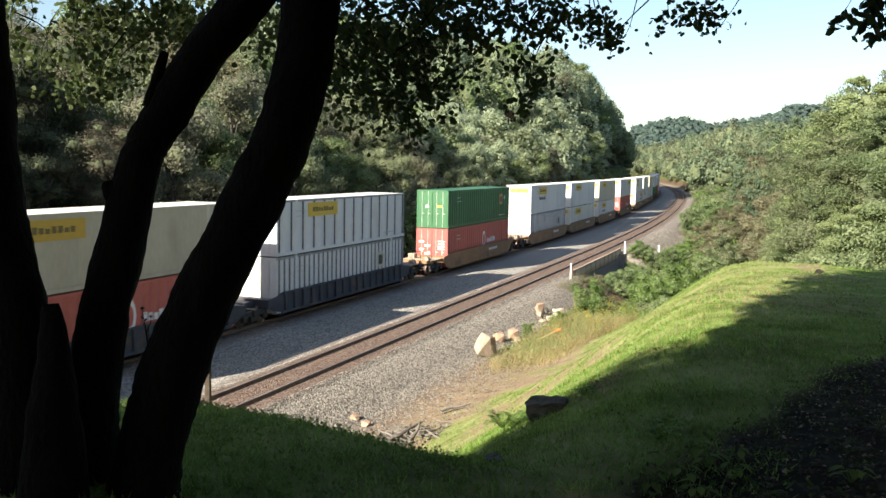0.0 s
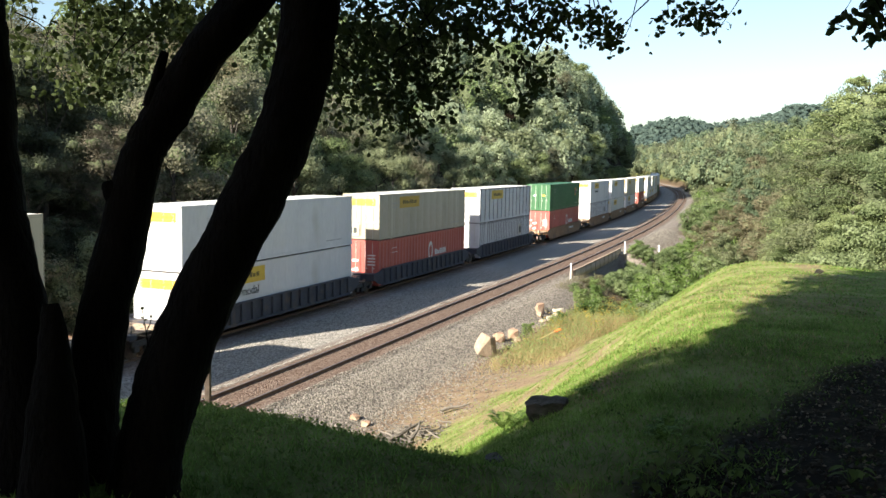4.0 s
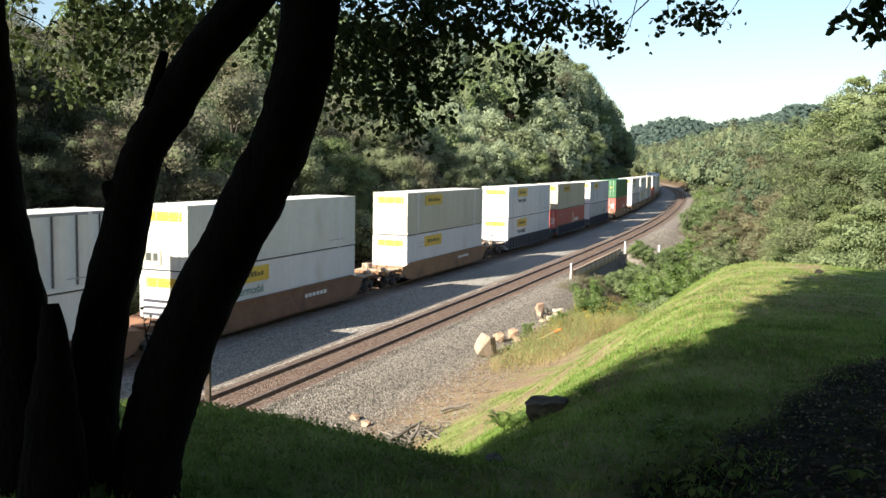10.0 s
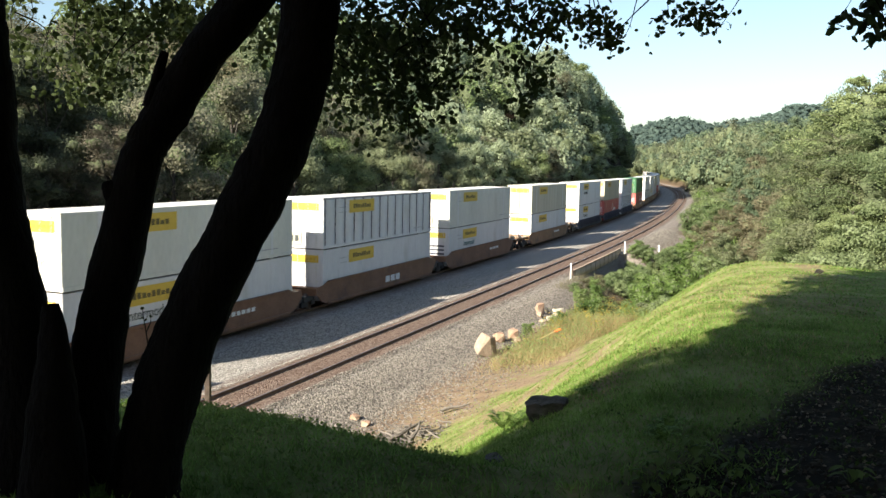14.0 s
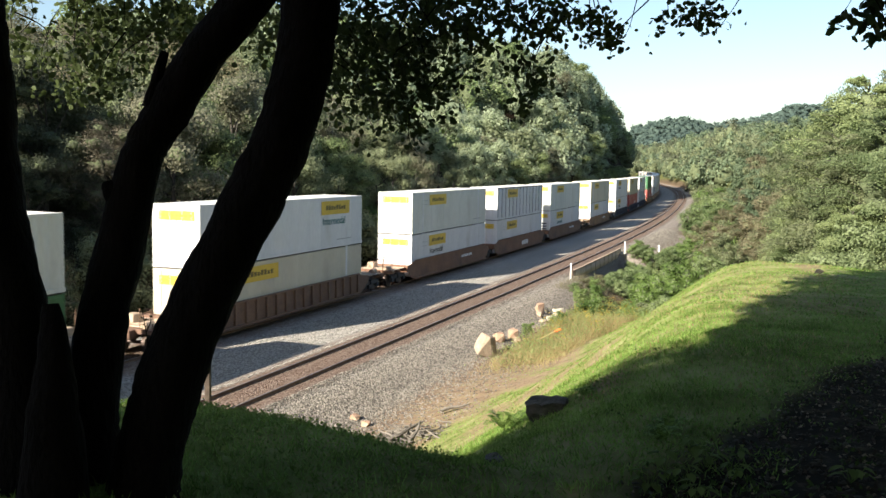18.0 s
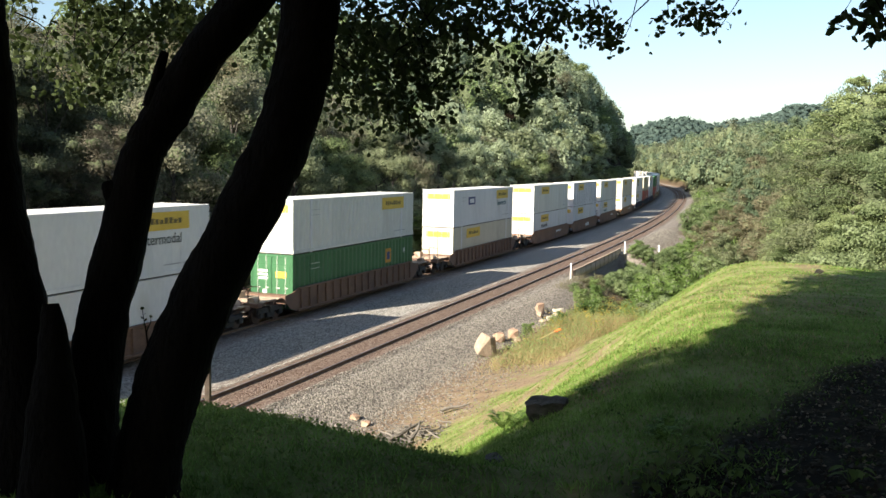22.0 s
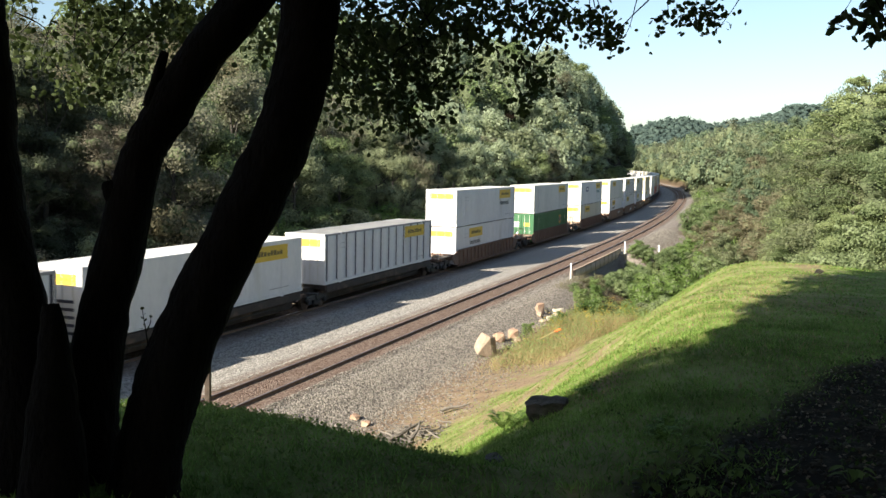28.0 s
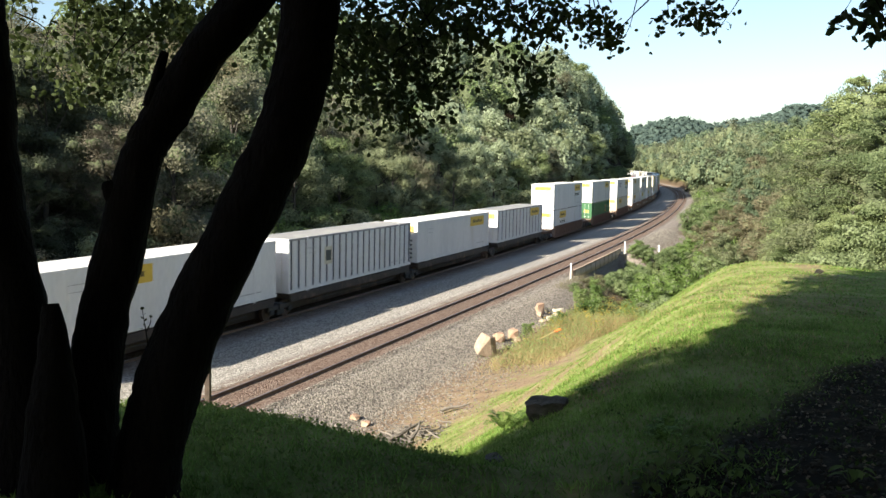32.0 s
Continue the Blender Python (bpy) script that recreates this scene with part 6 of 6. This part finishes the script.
OCF = np.array([(0, 1, 4), (1, 2, 4), (2, 3, 4), (3, 0, 4), (1, 0, 5), (2, 1, 5), (3, 2, 5), (0, 3, 5)])


def pebbles(P, size, r):
    n = len(P)
    sc = size * r.uniform(0.6, 1.5, (n, 1, 1)) * r.uniform(0.6, 1.2, (n, 1, 3))
    a = r.uniform(0, 6.283, n)
    V = OCT[None] * sc + r.normal(size=(n, 6, 3)) * size * 0.18
    c, s_ = np.cos(a)[:, None], np.sin(a)[:, None]
    V = np.stack([V[..., 0] * c - V[..., 1] * s_, V[..., 0] * s_ + V[..., 1] * c, V[..., 2]], -1) + P[:, None]
    F = OCF[None] + (np.arange(n) * 6)[:, None, None]
    return V.reshape(-1, 3), F.reshape(-1, 3)


M["gravel_grey"] = surface("gravel_grey", (0.14, 0.132, 0.12), (0.35, 0.33, 0.3), scale=3, rough=0.95, bump=0, island=1.0)
M["gravel"] = surface("gravel", (0.06, 0.054, 0.046), (0.235, 0.215, 0.186), scale=3, rough=0.95, bump=0, island=1.0)
# tufts on the knoll and dry debris on the dirt below it
_, _, P = scatter(1500, -20, -4, 19, 30, lambda s, o: on_grass(s, o) * smooth(-0.2, 0.6, wave(s, o, 1.6, 9.0)), r)
P = np.repeat(P, 14, 0) + r.normal(size=(len(P) * 14, 3)) * np.array([0.05, 0.05, 0.0])
tagged(new("grass_tufts", mesh_from("grass_tufts", *blades(P, 0.12, 0.011, r, 0.6), M["grass_blade"])), "longer tufts of green grass on the knoll", "grass", kind="stuff")
_, _, P = scatter(20000, -4, 24, 12.2, 17.4, lambda s, o: smooth(12.0, 13.4, o) * smooth(17.4, 15.6, o) * (0.5 + 0.5 * wave(s, o, 2.0, 3.0)), r)
tagged(new("dead_leaves", mesh_from("dead_leaves", *leaves(P, 0.06, r), M["litter_brown"])), "brown dead leaves and straw on the bare dirt", "litter", kind="stuff")
_, _, P = scatter(15000, -4, 26, 12.0, 17, lambda s, o: smooth(11.8, 12.6, o) * smooth(17, 13, o), r)
tagged(new("dirt_stones", mesh_from("dirt_stones", *pebbles(P, 0.035, r), M["gravel"])), "stones scattered on the bare dirt", "gravel", kind="stuff")
# low leafy weeds on the knoll and along the edge of the path
edge_band = lambda s, o: np.exp(-((o - (24.7 + 0.27 * (s + 17.2))) / 0.45) ** 2) * smooth(-0.5, 0.4, wave(s, o, 1.9, 6.0))
knoll_band = lambda s, o: smooth(24.2, 23.2, o) * smooth(-14, -16, s) * (0.55 + 0.45 * wave(s, o, 2.2, 5.0))
for keep, count, words in ((knoll_band, 9000, "low leafy weeds on the shaded knoll"), (edge_band, 1300, "low leafy weeds along the edge of the path")):
    _, _, P = scatter(count, -20.5, -8, 19.5, 28, keep, r)
    P = np.repeat(P, 10, 0) + r.normal(size=(len(P) * 10, 3)) * np.array([0.06, 0.06, 0.012]) + np.array([0, 0, 0.03])
    tagged(new("undergrowth", mesh_from("undergrowth", *leaves(P, 0.027, r, ratio=0.75), M["leaf_low"])), words, "weeds", kind="stuff")
# broad weeds in the leaf litter by the camera
_, _, P = scatter(500, -18.5, -9, 23.6, 29, lambda s, o: smooth(0.1, 0.5, bare(s, o) + 0.25 * wave(s, o, 1.7, 3.0)) * 0.8, r)
P = np.repeat(P, 9, 0) + r.normal(size=(len(P) * 9, 3)) * np.array([0.07, 0.07, 0.03]) + np.array([0, 0, 0.07])
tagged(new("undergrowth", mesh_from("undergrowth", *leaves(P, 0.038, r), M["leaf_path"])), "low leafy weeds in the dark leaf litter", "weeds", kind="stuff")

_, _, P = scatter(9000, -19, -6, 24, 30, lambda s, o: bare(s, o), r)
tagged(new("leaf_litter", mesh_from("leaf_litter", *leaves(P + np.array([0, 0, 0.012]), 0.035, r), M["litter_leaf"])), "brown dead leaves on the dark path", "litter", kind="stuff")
_, _, P = scatter(1600, -18.5, -8, 24.5, 29, lambda s, o: bare(s, o), r)
tagged(new("path_stones", mesh_from("path_stones", *pebbles(P, 0.016, r), M["stone"])), "pale pebbles on the dark path", "gravel", kind="stuff")

# loose stones
_, _, P = scatter(70000, -4, 46, 9.4, 13.4, lambda s, o: smooth(13.6, 12.4, o + 0.3 * wave(s, o, 0.8)) * smooth(60, 5, s), r)
tagged(new("ballast_stones", mesh_from("ballast_stones", *pebbles(P, 0.036, r), M["gravel"])), "grey-tan crushed ballast stones beside the track", "gravel", kind="stuff")
_, _, P = scatter(16000, 46, 105, 9.9, 14.2, lambda s, o: smooth(14.4, 13.4, o) * np.where((s > 45) & (s < 68), 0.0, 1.0), r)
tagged(new("ballast_stones", mesh_from("ballast_stones", *pebbles(P, 0.06, r), M["gravel"])), "grey-tan crushed stones beyond the bridge", "gravel", kind="stuff")
_, _, P = scatter(36000, 0, 46, 1.8, 6.6, lambda s, o: smooth(60, 5, s), r)
tagged(new("ballast_stones", mesh_from("ballast_stones", *pebbles(P, 0.032, r), M["gravel_grey"])), "grey crushed ballast stones between the tracks", "gravel", kind="stuff")
_, _, P = scatter(6000, -18, -2, 24.5, 32, lambda s, o: bare(s, o), r)
tagged(new("path_stones", mesh_from("path_stones", *pebbles(P, 0.025, r), M["stone_dark"])), "dark small stones on the path", "gravel", kind="stuff")


def fern(words, s, o, size, mat, seed, name="fern"):
    """Arching fronds round one root, each with paired leaflets along its rib."""
    root = tagged(new(name), words, name, group="low plants on the bank")
    root.matrix_basis = Matrix.Translation(place(s, o, 0.0)) @ Matrix.Scale(size, 4)
    rr = random.Random(int(seed * 100) + 7)
    for i in range(9):
        a = i * 0.72 + seed
        d, side = Vector((math.cos(a), math.sin(a), 0)), Vector((-math.sin(a), math.cos(a), 0))
        reach, tipz = rr.uniform(0.3, 0.42), rr.uniform(0.16, 0.3)
        rib = [d * reach * f + Vector((0, 0, tipz * math.sin(f * 2.3))) for f in np.linspace(0.0, 1.0, 21)]
        V, F = [], []
        for k in range(2, 20):
            f = k / 20
            along = (rib[k + 1] - rib[k - 1]).normalized()
            length = 0.13 * math.sin(math.pi * (0.18 + 0.8 * f)) * rr.uniform(0.85, 1.1)
            for sgn in (-1, 1):
                out = (side * sgn + along * 0.35 + Vector((0, 0, -0.15))).normalized()
                n = len(V)
                V += [rib[k], rib[k] + out * length * 0.5 + along * 0.016, rib[k] + out * length, rib[k] + out * length * 0.5 - along * 0.016]
                F.append((n, n + 1, n + 2, n + 3))
        tagged(part("frond", mesh_from("frond", [tuple(v) for v in V], F, M[mat]), None, root), kind="stuff")


def broad_weed(s, o, size, seed):
    """A low plant of broad leaves on short stems."""
    root = tagged(new("weed"), "broad-leaved green weed at the edge of the dark path", "weed", group="low plants on the bank")
    root.matrix_basis = Matrix.Translation(place(s, o, 0.0)) @ Matrix.Scale(size, 4)
    rr = random.Random(seed)
    for i in range(8):
        a = i * 2.4 + rr.uniform(-0.3, 0.3)
        d, side = Vector((math.cos(a), math.sin(a), 0)), Vector((-math.sin(a), math.cos(a), 0))
        foot, h = rr.uniform(0.02, 0.1), rr.uniform(0.06, 0.17)
        length, wide = rr.uniform(0.08, 0.13), rr.uniform(0.03, 0.045)
        V, F = [], []
        for k in range(7):
            f = k / 6
            c = d * (foot + length * f) + Vector((0, 0, h - 0.05 * f * f))
            w = side * wide * math.sin(math.pi * min(0.98, 0.06 + 0.9 * f)) + Vector((0, 0, 0.012))
            V += [c + w, c, c - side * wide * math.sin(math.pi * min(0.98, 0.06 + 0.9 * f)) + Vector((0, 0, 0.012))]
        for k in range(6):
            F += [(3 * k, 3 * k + 1, 3 * k + 4, 3 * k + 3), (3 * k + 1, 3 * k + 2, 3 * k + 5, 3 * k + 4)]
        part("leaf", mesh_from("leaf", [tuple(v) for v in V], F, M["leaf_low"], True), None, root)
        part("stem", rod(bmesh.new(), (0, 0, 0), tuple(d * foot + Vector((0, 0, h))), 0.003, 5), M["leaf_low"], root)


fern("bright green fern at the edge of the shaded bank", -12.3, 22.5, 0.9, "leaf_low", 0.2)
fern("green fern beside the dark block of rock", -13.3, 23.7, 0.4, "grass_blade", 0.9)
for i, (s, o, size) in enumerate(((-15.6, 24.9, 0.45), (-16.2, 24.9, 0.45))):
    fern("leafy green fern at the edge of the dark path", s, o, size, "grass_blade", i * 0.4 + 0.1)
for i, (s, o, size) in enumerate(((-16.75, 25.2, 1.0), (-16.75, 25.5, 0.8), (-17.0, 25.3, 1.0), (-17.4, 25.2, 0.9), (-17.2, 25.5, 0.8), (-17.0, 26.2, 0.9), (-17.2, 25.05, 1.0), (-17.6, 25.0, 0.9), (-16.4, 25.15, 0.7), (-17.7, 25.3, 0.9))):
    broad_weed(s, o, size * 0.8, 500 + i)

motions()
